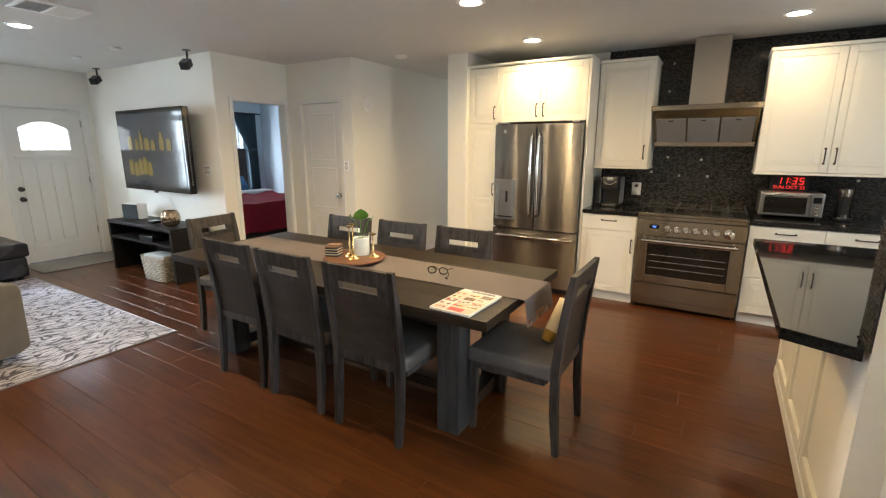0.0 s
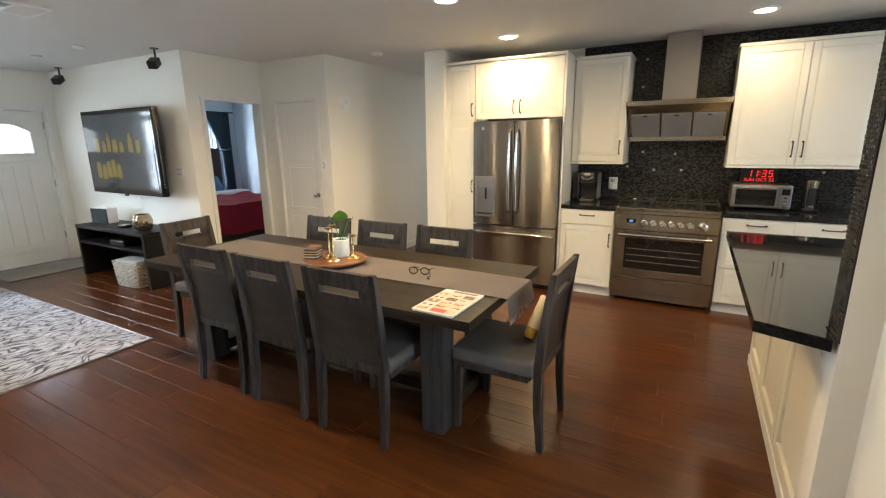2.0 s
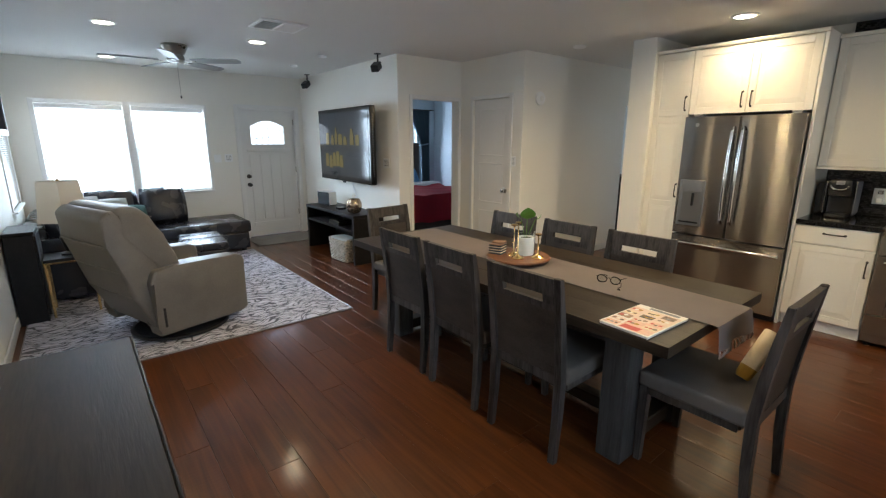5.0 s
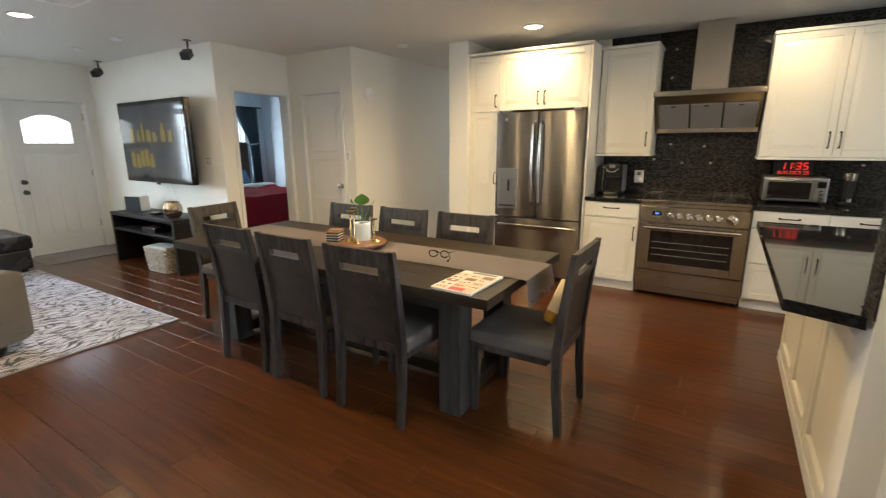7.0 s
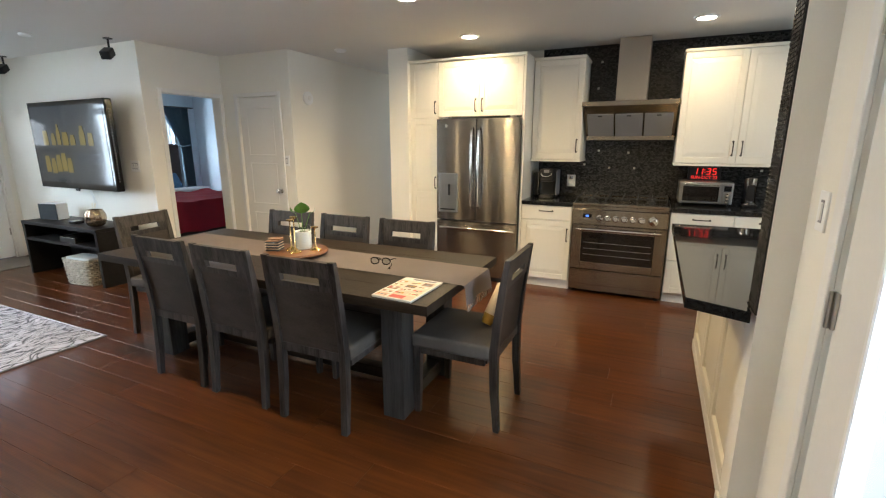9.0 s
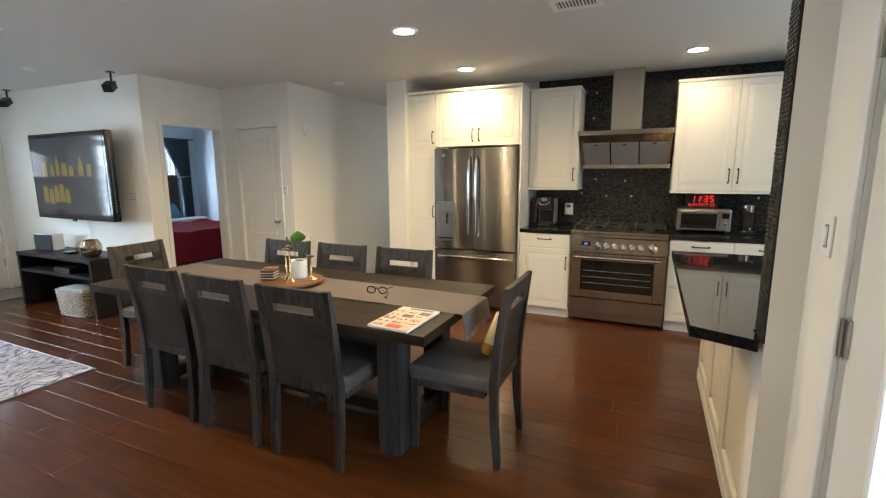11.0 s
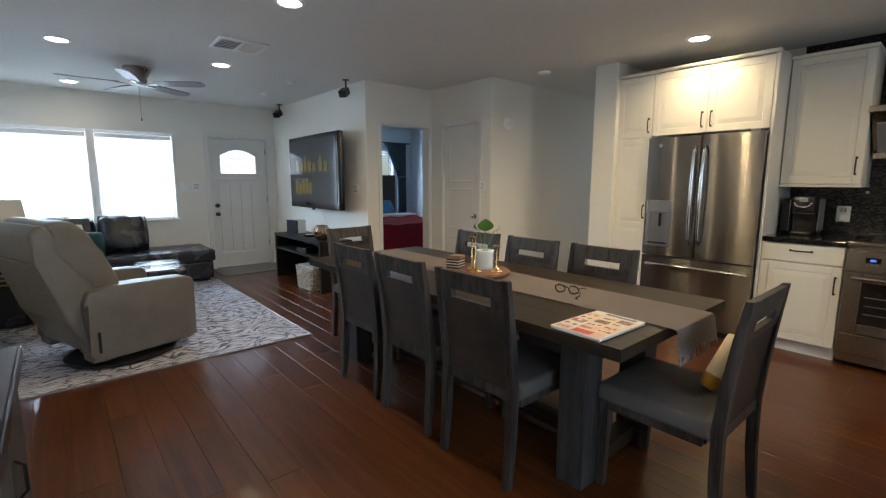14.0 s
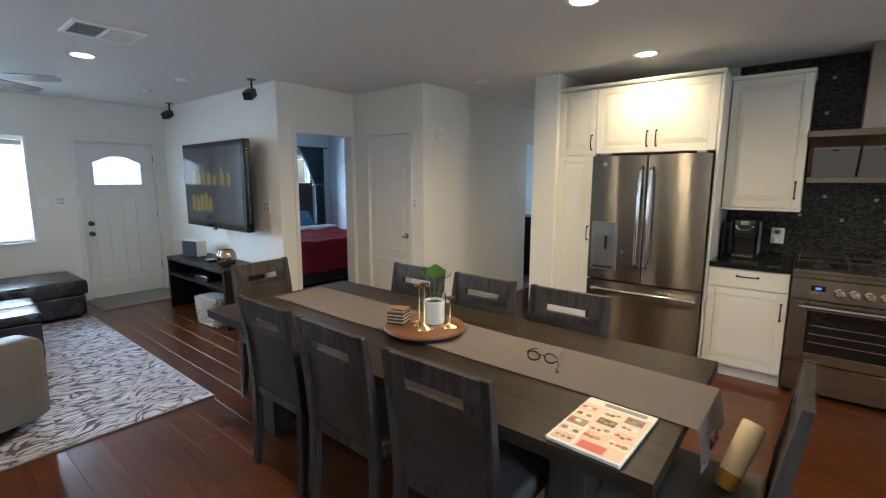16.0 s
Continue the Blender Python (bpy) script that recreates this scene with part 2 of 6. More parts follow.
M_TABLEY = stuff("grey washed upright wood", (0.042, 0.041, 0.041), 0.5, spec=0.3, vary=0.5, scale=2.0, grain=11, bump=0.3, stretch=(12, 12, 1.0), tight=0.14)
M_CHAIR = stuff("grey brown chair wood", (0.039, 0.0345, 0.0325), 0.40, spec=0.40, vary=0.85, scale=2.2, grain=12, bump=0.25, stretch=(12, 12, 1.0), random=0.1, tight=0.13)
M_BACKWEAVE = stuff("woven grey back panel", (0.038, 0.030, 0.0255), 0.5, spec=0.4, vary=0.65, scale=3, grain=90, bump=0.6, stretch=(1.0, 1.0, 3.5), random=0.1, tight=0.14)
M_SEAT = stuff("grey linen upholstery", (0.096, 0.087, 0.080), 0.8, vary=0.35, scale=7, grain=420, bump=0.5)
M_RUNNER = stuff("taupe woven runner", (0.31, 0.265, 0.255), 0.92, vary=0.10, scale=5, grain=380, bump=0.5)
M_BLACKWOOD = stuff("black brown wood veneer", (0.013, 0.012, 0.012), 0.40, spec=0.2, vary=0.4, scale=2, grain=14, bump=0.12, stretch=(1.5, 14, 14))
M_LEATHER = stuff("dark leather", (0.021, 0.023, 0.032), 0.27, vary=0.25, scale=5, grain=170, bump=0.4)
M_RECL = stuff("stone grey leather", (0.134, 0.124, 0.110), 0.46, vary=0.16, tight=0.16, scale=6, grain=150, bump=0.3)
M_CUSHION = stuff("grey silver cushion cloth", (0.36, 0.38, 0.38), 0.7, vary=0.15, scale=9, grain=220, bump=0.4)
M_TEAL = stuff("dark teal velvet", (0.008, 0.052, 0.046), 0.7, vary=0.25, scale=7, grain=250, bump=0.3)
M_RED = stuff("crimson bedcover", (0.44, 0.014, 0.032), 0.7, vary=0.2, scale=6, grain=240, bump=0.4)
M_LINEN = stuff("white linen", (0.78, 0.78, 0.77), 0.85, vary=0.04, scale=8, grain=260, bump=0.3)
M_CURTAIN = stuff("slate blue curtain", (0.095, 0.15, 0.185), 0.85, vary=0.15, scale=5, grain=200, bump=0.3)
M_HEADBOARD = stuff("brown tufted fabric", (0.040, 0.028, 0.024), 0.8, vary=0.2, scale=8, grain=200, bump=0.4)
M_BLUE = stuff("blue patterned cloth", (0.07, 0.17, 0.30), 0.8, vary=0.5, scale=22, grain=120, bump=0.3)
M_SHADE = stuff("off white lamp shade", (0.72, 0.68, 0.60), 0.8, vary=0.03, grain=300, bump=0.2)
M_BRASS = stuff("polished brass", (0.80, 0.58, 0.27), 0.16, 1.0, vary=0.06, bump=0.0)
M_GOLDGLASS = stuff("smoky gold mercury glass", (0.42, 0.33, 0.24), 0.16, 0.9, vary=0.35, scale=40, grain=160, bump=0.2)
M_TRAYWOOD = stuff("warm acacia wood", (0.18, 0.076, 0.034), 0.38, vary=0.4, scale=3, grain=12, bump=0.15, stretch=(2, 16, 2))
M_POT = stuff("white ceramic", (0.80, 0.79, 0.77), 0.25, vary=0.03, bump=0.05)
M_LEAF = stuff("green leaf", (0.085, 0.20, 0.022), 0.4, vary=0.4, scale=18, grain=90, bump=0.2)
M_SOIL = stuff("potting soil", (0.03, 0.022, 0.016), 0.95, vary=0.4, grain=200, bump=0.6)
M_WICKER = stuff("whitewashed wicker", (0.36, 0.31, 0.25), 0.8, vary=0.6, scale=26, grain=120, bump=0.4)
M_PAPER = stuff("magazine paper", (0.78, 0.75, 0.70), 0.35, vary=0.04, bump=0.03)
M_PALEPEACH = stuff("pale peach print", (0.74, 0.58, 0.48), 0.35, vary=0.12, scale=40, bump=0.0)
M_PEACH = stuff("peach print", (0.72, 0.46, 0.34), 0.35, vary=0.2, scale=30, bump=0.0)
M_PRINT = stuff("brown food print", (0.20, 0.12, 0.075), 0.35, vary=0.9, scale=70, grain=160, bump=0.0, random=0.5)
M_REDPRINT = stuff("red print", (0.50, 0.05, 0.035), 0.35, vary=0.2, bump=0.0)
M_GREYPRINT = stuff("grey print", (0.22, 0.22, 0.24), 0.35, vary=0.2, bump=0.0)
M_CREAM = stuff("cream kraft paper", (0.78, 0.65, 0.45), 0.7, vary=0.12, scale=10, grain=120, bump=0.3)
M_YELLOW = stuff("mustard wrapper", (0.42, 0.24, 0.03), 0.6, vary=0.2, bump=0.1)
M_SLATE = stuff("slate coasters", (0.045, 0.048, 0.052), 0.7, vary=0.3, grain=120, bump=0.3)
M_COPPER = stuff("tan cork", (0.26, 0.15, 0.09), 0.5, 0.0, vary=0.2, bump=0.1)
M_GREYCLOTH = stuff("grey speaker cloth", (0.022, 0.027, 0.031), 0.9, vary=0.1, grain=500, bump=0.4)
M_PLATE = stuff("white plastic", (0.86, 0.86, 0.85), 0.35, vary=0.02, bump=0.0)
M_BLIND = stuff("white blind slats", (0.82, 0.82, 0.80), 0.5, vary=0.02, bump=0.0)
M_MAT = stuff("grey door mat", (0.22, 0.20, 0.18), 0.95, vary=0.2, grain=260, bump=0.6)
M_GROUND = stuff("pale concrete yard", (0.42, 0.41, 0.38), 0.9, vary=0.2, scale=1, grain=30, bump=0.3)
M_NICKEL = stuff("brushed nickel", (0.42, 0.40, 0.37), 0.28, 1.0, vary=0.08, bump=0.0)
M_FANBLADE = stuff("silver grey fan blade", (0.27, 0.28, 0.29), 0.35, vary=0.1, scale=3, bump=0.05)
M_CARPET = stuff("dark bedroom floor", (0.055, 0.045, 0.040), 0.8, vary=0.3, grain=200, bump=0.4)
M_GLASS = clear("window glass")
M_FROST = clear("leaded door glass", (0.95, 0.97, 1.0), 0.25)
M_CLEARGLASS = clear("thick clear glass", (0.9, 0.95, 0.95))
M_CLEARGLASS.node_tree.nodes["Principled BSDF"].inputs["IOR"].default_value = 1.4
M_MIRROR = stuff("mirror silvering", (0.88, 0.90, 0.90), 0.02, 1.0, vary=0.01, bump=0.0)
M_LAMPGLOW = glow("downlight lens", (1.0, 0.88, 0.70), 24.0)
M_LED = glow("red led digits", (1.0, 0.03, 0.02), 1.0)
M_BLUELED = glow("blue led display", (0.10, 0.25, 1.0), 1.2)
M_SCREEN = glow("television picture grey blue", (0.19, 0.225, 0.28), 0.10)
M_SCREEN.node_tree.nodes["Principled BSDF"].inputs["Roughness"].default_value = 0.10
M_SCREENY = glow("television picture yellow", (0.38, 0.29, 0.05), 0.30)
M_SCREEND = glow("television picture dark", (0.035, 0.04, 0.045), 0.5)
for m_ in (M_SCREENY, M_SCREEND):
    m_.node_tree.nodes["Principled BSDF"].inputs["Roughness"].default_value = 0.10

# ---------- mesh helpers ----------


def box(bm, x0, x1, y0, y1, z0, z1, bevel=0.0, seg=1):
    vs = [bm.verts.new((x, y, z)) for x in (x0, x1) for y in (y0, y1) for z in (z0, z1)]
    fs = [bm.faces.new([vs[i] for i in q]) for q in ((0, 1, 3, 2), (4, 6, 7, 5), (0, 4, 5, 1), (2, 3, 7, 6), (0, 2, 6, 4), (1, 5, 7, 3))]
    if bevel:
        es = {e for f in fs for e in f.edges}
        bmesh.ops.bevel(bm, geom=list(es), offset=bevel, segments=seg, profile=0.6, affect="EDGES")
    return bm


def lathe(bm, prof, x=0.0, y=0.0, seg=24, m=None):
    """A turned shape from (radius, height) pairs, optionally moved by m."""
    rings = []
    for r, z in prof:
        if r < 1e-5:
            rings.append([bm.verts.new((x, y, z))])
        else:
            rings.append([bm.verts.new((x + r * math.cos(2 * math.pi * i / seg), y + r * math.sin(2 * math.pi * i / seg), z)) for i in range(seg)])
    for a, c in zip(rings, rings[1:]):
        for i in range(seg):
            j = (i + 1) % seg
            if len(a) == 1 and len(c) == 1:
                continue
            if len(a) == 1:
                bm.faces.new((a[0], c[j], c[i]))
            elif len(c) == 1:
                bm.faces.new((a[i], a[j], c[0]))
            else:
                bm.faces.new((a[i], a[j], c[j], c[i]))
    for ring, flip in ((rings[0], True), (rings[-1], False)):
        if len(ring) > 1:
            bm.faces.new(ring[::-1] if flip else ring)
    if m is not None:
        bmesh.ops.transform(bm, matrix=m, verts=[v for r in rings for v in r])
    return bm


def tube(bm, pts, r, seg=8):
    """A round bar along points; r is one radius or one a point."""
    pts = [Vector(p) for p in pts]
    rs = r if isinstance(r, (list, tuple)) else [r] * len(pts)
    rings = []
    for i, p in enumerate(pts):
        d = (pts[min(i + 1, len(pts) - 1)] - pts[max(i - 1, 0)]).normalized()
        up = Vector((0, 0, 1)) if abs(d.z) < 0.9 else Vector((1, 0, 0))
        a = d.cross(up).normalized()
        c = a.cross(d)
        rings.append([bm.verts.new(p + rs[i] * (a * math.cos(2 * math.pi * k / seg) + c * math.sin(2 * math.pi * k / seg))) for k in range(seg)])
    for a, c in zip(rings, rings[1:]):
        for k in range(seg):
            bm.faces.new((a[k], a[(k + 1) % seg], c[(k + 1) % seg], c[k]))
    bm.faces.new(rings[0][::-1])
    bm.faces.new(rings[-1])
    return bm


def prism(bm, poly, h0, h1, axis="z", bevel=0.0, seg=1):
    """A polygon pushed along an axis; poly holds the two other coordinates in order."""
    def at(p, h):
        return {"z": (p[0], p[1], h), "y": (p[0], h, p[1]), "x": (h, p[0], p[1])}[axis]
    a = [bm.verts.new(at(p, h0)) for p in poly]
    c = [bm.verts.new(at(p, h1)) for p in poly]
    fs = [bm.faces.new(a[::-1]), bm.faces.new(c)]
    n = len(poly)
    fs += [bm.faces.new((a[i], a[(i + 1) % n], c[(i + 1) % n], c[i])) for i in range(n)]
    if bevel:
        es = {e for f in fs for e in f.edges}
        bmesh.ops.bevel(bm, geom=list(es), offset=bevel, segments=seg, profile=0.6, affect="EDGES")
    return bm


def pillow(bm, w, h, d, n=10, m=None, power=0.5, puff=0.0):
    """A stuffed cushion: w across, h high, d thick."""
    grid = {}
    for s in (1, -1):
        for i in range(n + 1):
            for j in range(n + 1):
                u, v = 2 * i / n - 1, 2 * j / n - 1
                if s == -1 and (abs(u) == 1 or abs(v) == 1):
                    grid[s, i, j] = grid[1, i, j]
                    continue
                t = max(0.0, (1 - u ** 4) * (1 - v ** 4)) ** power
                pinch = 1 - 0.06 * (u * u) * (v * v)
                wob = noise.noise(Vector((u * 1.7 + w, v * 1.7 + s, d * 9))) * 0.12 * d
                co = Vector((u * w / 2 * pinch, s * (d / 2 * t + (wob if t > 0.1 else 0)), v * h / 2 * pinch))
                grid[s, i, j] = bm.verts.new(m @ co if m is not None else co)
    for s in (1, -1):
        for i in range(n):
            for j in range(n):
                q = [grid[s, i, j], grid[s, i + 1, j], grid[s, i + 1, j + 1], grid[s, i, j + 1]]
                bm.faces.new(q if s == -1 else q[::-1])
    return bm


def mesh_ob(name, bm, material, smooth=False):
    bmesh.ops.recalc_face_normals(bm, faces=bm.faces)
    me = bpy.data.meshes.new(name)
    bm.to_mesh(me)
    bm.free()
    me.materials.append(material)
    if smooth:
        for p in me.polygons:
            p.use_smooth = True
        me.set_sharp_from_angle(angle=radians(42))
    return new(name, me)


def part(name, bm, material, parent, label="", smooth=False):
    ob = mesh_ob(name, bm, material, smooth)
    ob.parent = parent
    if label:
        ob["label"] = label
    return ob


def thing(name, at, label, category, group="", rz=0.0):
    ob = new(name)
    ob.empty_display_size = 0.1
    ob.matrix_basis = pose(*at, 0, 0, rz)
    return tagged(ob, label, category, group)


def fixed(name, bm, material, label="", category="", kind="structure", smooth=False):
    return tagged(mesh_ob(name, bm, material, smooth), label, category, "", kind)


def B():
    return bmesh.new()


def bx(x0, x1, y0, y1, z0, z1, bevel=0.0, seg=1):
    return box(B(), x0, x1, y0, y1, z0, z1, bevel, seg)


def wall_y(name, y0, y1, x0, x1, holes=(), material=None, z1=CEIL, label="warm white painted wall"):
    """A wall that runs along x; holes are (x0, x1, z0, z1)."""
    bm = B()
    at = x0
    for hx0, hx1, hz0, hz1 in sorted(holes):
        box(bm, at, hx0, y0, y1, 0, z1)
        if hz0 > 0:
            box(bm, hx0, hx1, y0, y1, 0, hz0)
        box(bm, hx0, hx1, y0, y1, hz1, z1)
        at = hx1
    box(bm, at, x1, y0, y1, 0, z1)
    return fixed(name, bm, material or M_WALL, label, "wall")


def wall_x(name, x0, x1, y0, y1, holes=(), material=None, z1=CEIL, label="warm white painted wall"):
    """A wall that runs along y; holes are (y0, y1, z0, z1)."""
    bm = B()
    at = y0
    for hy0, hy1, hz0, hz1 in sorted(holes):
        box(bm, x0, x1, at, hy0, 0, z1)
        if hz0 > 0:
            box(bm, x0, x1, hy0, hy1, 0, hz0)
        box(bm, x0, x1, hy0, hy1, hz1, z1)
        at = hy1
    box(bm, x0, x1, at, y1, 0, z1)
    return fixed(name, bm, material or M_WALL, label, "wall")

# ---------- structure ----------
fixed("floor", bx(-8.35, 2.2, 0.35, 9.1, -0.12, -0.012), M_CARPET, "dark subfloor under glossy cherry wood planks", "floor")
floor_base = bpy.data.objects["floor"]
fixed("ceiling", bx(-8.35, 2.2, 0.3, 9.1, CEIL, CEIL + 0.15), M_CEIL, "flat white painted ceiling with recessed lights", "ceiling")
wall_x("wall_west", WALL_X - 0.15, WALL_X, 0.35, TV_Y, [(0.78, 1.65, 0.80, 1.95), (1.73, 2.61, 0.80, 1.95), (3.07, 3.94, 0.0, 1.98)])
wall_y("wall_south", SOUTH_Y - 0.15, SOUTH_Y, WALL_X, EAST_X + 0.12, [(-7.32, -6.42, 0.80, 1.95)])
wall_y("wall_television", TV_Y, TV_Y + 0.12, WALL_X - 0.15, -4.71)
wall_x("wall_bedroom_door", -4.83, -4.71, TV_Y + 0.12, 5.02, [(4.26, 4.97, 0.0, 1.995)])
wall_y("wall_closet", 5.02, 5.14, -4.83, -3.66, [(-4.47, -3.85, 0.0, 1.995)])
wall_x("wall_hall", -3.78, -3.66, 5.14, 9.0, [(7.13, 7.85, 0.0, 2.0)])
# The end wall's opening holds an unseen window, added as hall fill light.
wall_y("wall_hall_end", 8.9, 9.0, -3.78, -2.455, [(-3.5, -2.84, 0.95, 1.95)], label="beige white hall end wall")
wall_x("wall_hall_kitchen", -2.69, -2.455, 5.50, 8.9, label="narrow white wall end beside the pantry")
wall_y("wall_kitchen", BACK_Y, BACK_Y + 0.12, -2.455, 2.1)
wall_x("wall_kitchen_east", 2.0, 2.1, 2.88, BACK_Y, [(3.55, 4.65, 1.06, 1.98)])
wall_y("wall_peninsula", 2.757, 2.88, 0.42, 2.1, label="white wall end beside the peninsula")
wall_x("wall_east", EAST_X, EAST_X + 0.12, SOUTH_Y, 2.757, [(1.50, 2.43, 0.0, 2.05)])
# closet interior and side room
fixed("wall_closet_back", bx(-4.83, -3.78, 5.7, 5.8, 0, CEIL), M_WALL, "plain closet back wall", "wall")
# The hole is for a window added only to brighten this room.
wall_x("wall_side_room", -5.2, -5.1, 5.8, 9.0, [(7.3, 8.1, 1.05, 1.85)], M_BEDWALL, label="pale blue wall of a side room with an added window")
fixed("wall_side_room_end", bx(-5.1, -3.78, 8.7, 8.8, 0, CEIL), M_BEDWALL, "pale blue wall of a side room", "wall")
# bedroom shell
wall_x("wall_bedroom_west", -8.32, -8.2, TV_Y + 0.12, 7.4, [(5.60, 6.80, 0.75, 1.95)], M_BEDWALL, label="pale blue bedroom wall with a window")
fixed("wall_bedroom_north", bx(-8.2, -5.2, 7.28, 7.4, 0, CEIL), M_BEDWALL, "pale blue bedroom wall", "wall")
fixed("wall_bedroom_east", bx(-4.85, -4.833, 5.14, 7.28, 0, CEIL), M_BEDWALL, "pale blue bedroom wall", "wall")
fixed("wall_bedroom_south", bx(-8.2, -4.833, 4.183, 4.20, 0, CEIL), M_BEDWALL, "pale blue bedroom wall", "wall")
fixed("bedroom_floor", bx(-8.2, -4.85, 4.2, 7.28, -0.010, 0.004), M_CARPET, "dark bedroom carpet", "floor")
fixed("ground", bx(-400, 400, -400, 400, -0.6, -0.3), M_GROUND, "pale concrete yard outside", "ground")


def skirting(name, runs):
    bm = B()
    for x0, x1, y0, y1 in runs:
        box(bm, x0, x1, y0, y1, 0.0, 0.085, 0.004)
    return fixed(name, bm, M_TRIM, "white painted baseboard", "baseboard")


T = 0.014
skirting("baseboard_west", [(WALL_X, WALL_X + T, SOUTH_Y, 3.0)])
skirting("baseboard_south", [(WALL_X + T, EAST_X, SOUTH_Y, SOUTH_Y + T)])
skirting("baseboard_television", [(WALL_X, -4.71 + T, TV_Y - T, TV_Y), (-4.71, -4.71 + T, TV_Y, 4.19)])
skirting("baseboard_closet", [(-3.78, -3.66 + T, 5.02 - T, 5.02), (-3.66, -3.66 + T, 5.02, 6.95)])
skirting("baseboard_stub", [(-2.69 - T, -2.69, 5.5, 8.9), (-2.69 - T, -2.455, 5.5 - T, 5.5)])
skirting("baseboard_peninsula", [(0.42 - T, 0.42, 2.757 - T, 2.90), (0.42, EAST_X, 2.757 - T, 2.757), (EAST_X - T, EAST_X, 2.50, 2.757 - T)])


def casing(name, axis, plane, out, a0, a1, top, w=0.065, t=0.016):
    """Flat trim round a door opening; out is the side that it stands proud to."""
    bm = B()
    lo, hi = (plane, plane + t * out) if out > 0 else (plane - t, plane)
    for p0, p1, z0, z1 in ((a0 - w, a0, 0, top + w), (a1, a1 + w, 0, top + w), (a0, a1, top, top + w)):
        if axis == "x":
            box(bm, lo, hi, p0, p1, z0, z1, 0.003)
        else:
            box(bm, p0, p1, lo, hi, z0, z1, 0.003)
    return fixed(name, bm, M_TRIM, "white painted door casing", "trim")


casing("trim_front_door", "x", WALL_X, 1, 3.07, 3.94, 1.98, 0.055)
casing("trim_bedroom_door", "x", -4.71, 1, 4.26, 4.97, 1.995, 0.045)
casing("trim_closet_door", "y", 5.02, -1, -4.47, -3.85, 1.995, 0.045)
casing("trim_patio_door", "x", EAST_X, -1, 1.50, 2.43, 2.05, 0.06)


def rail_panel(bm, u0, u1, z0, z1, d, axis, out, groove=0.008):
    """A moulded frame line: a raised bead around a field on a door face at depth d."""
    t = 0.018
    for a0, a1, b0, b1 in ((u0, u1, z0, z0 + t), (u0, u1, z1 - t, z1), (u0, u0 + t, z0 + t, z1 - t), (u1 - t, u1, z0 + t, z1 - t)):
        lo, hi = sorted((d, d + out * groove))
        if axis == "x":
            box(bm, lo, hi, a0, a1, b0, b1, 0.004)
        else:
            box(bm, a0, a1, lo, hi, b0, b1, 0.004)


# front door
front = thing("door_1", (WALL_X - 0.07, 3.505, 0.0), "white craftsman front door with an arched leaded window", "door")
front["kind"] = "structure"
bm = B()
box(bm, -0.02, 0.024, -0.415, 0.415, 0.008, 1.45)
box(bm, -0.02, 0.024, -0.415, -0.262, 1.45, 1.965)
box(bm, -0.02, 0.024, 0.262, 0.415, 1.45, 1.965)
arch = [(-0.262, 1.965), (0.262, 1.965)] + [(0.262 - 0.524 * i / 12, 1.72 + 0.09 * math.sin(math.pi * i / 12)) for i in range(13)]
prism(bm, arch, -0.02, 0.024, "x")
leaf = part("leaf", bm, M_DOOR, front)
bm = B()
for i in range(4):
    y = -0.31 + 0.157 * i
    box(bm, 0.024, 0.032, y, y + 0.145, 0.27, 1.30, 0.006)
box(bm, 0.024, 0.036, -0.34, 0.34, 1.34, 1.385, 0.006)
box(bm, 0.024, 0.030, -0.33, 0.33, 0.17, 0.235, 0.004)
part("panel", bm, M_DOOR, leaf)
pane = part("pane", bx(-0.004, 0.004, -0.262, 0.262, 1.45, 1.80), M_FROST, leaf, "leaded frosted glass")
pane.visible_shadow = False
bm = B()
for y in (-0.18, -0.09, 0.0, 0.09, 0.18):
    tube(bm, [(0.006, y, 1.45), (0.006, y + 0.02, 1.62), (0.006, y, 1.77)], 0.003, 5)
for z in (1.53, 1.66):
    tube(bm, [(0.006, -0.26, z), (0.006, 0.0, z + 0.03), (0.006, 0.26, z)], 0.003, 5)
part("leading", bm, M_NICKEL, leaf)
for z in (0.835, 0.965):
    bm = B()
    lathe(bm, [(0.0, 0.0), (0.032, 0.0), (0.032, 0.008), (0.014, 0.014), (0.014, 0.035), (0.028, 0.045), (0.026, 0.062), (0.0, 0.066)], seg=16, m=pose(0.024, -0.345, z, 0, 90))
    part("knob", bm, M_BLACK, leaf, "matt black knob", True)
for z in (0.3, 1.0, 1.75):
    part("hinge", bx(0.02, 0.032, 0.405, 0.425, z, z + 0.09, 0.002), M_NICKEL, front)
bm = B()
box(bm, -0.08, 0.07, -0.433, -0.418, 0, 1.97)
box(bm, -0.08, 0.07, 0.418, 0.433, 0, 1.97)
box(bm, -0.08, 0.07, -0.433, 0.433, 1.968, 1.978)
box(bm, -0.08, -0.022, -0.418, -0.398, 0, 1.968)
box(bm, -0.08, -0.022, 0.398, 0.418, 0, 1.968)
box(bm, -0.08, -0.022, -0.398, 0.398, 1.945, 1.968)
part("jamb", bm, M_TRIM, front)

# windows with blinds
slat = bx(-0.012, 0.012, -0.425, 0.425, -0.0007, 0.0007)
slat_mesh = mesh_ob("slat", slat, M_BLIND)
slat_data = slat_mesh.data
bpy.data.objects.remove(slat_mesh)


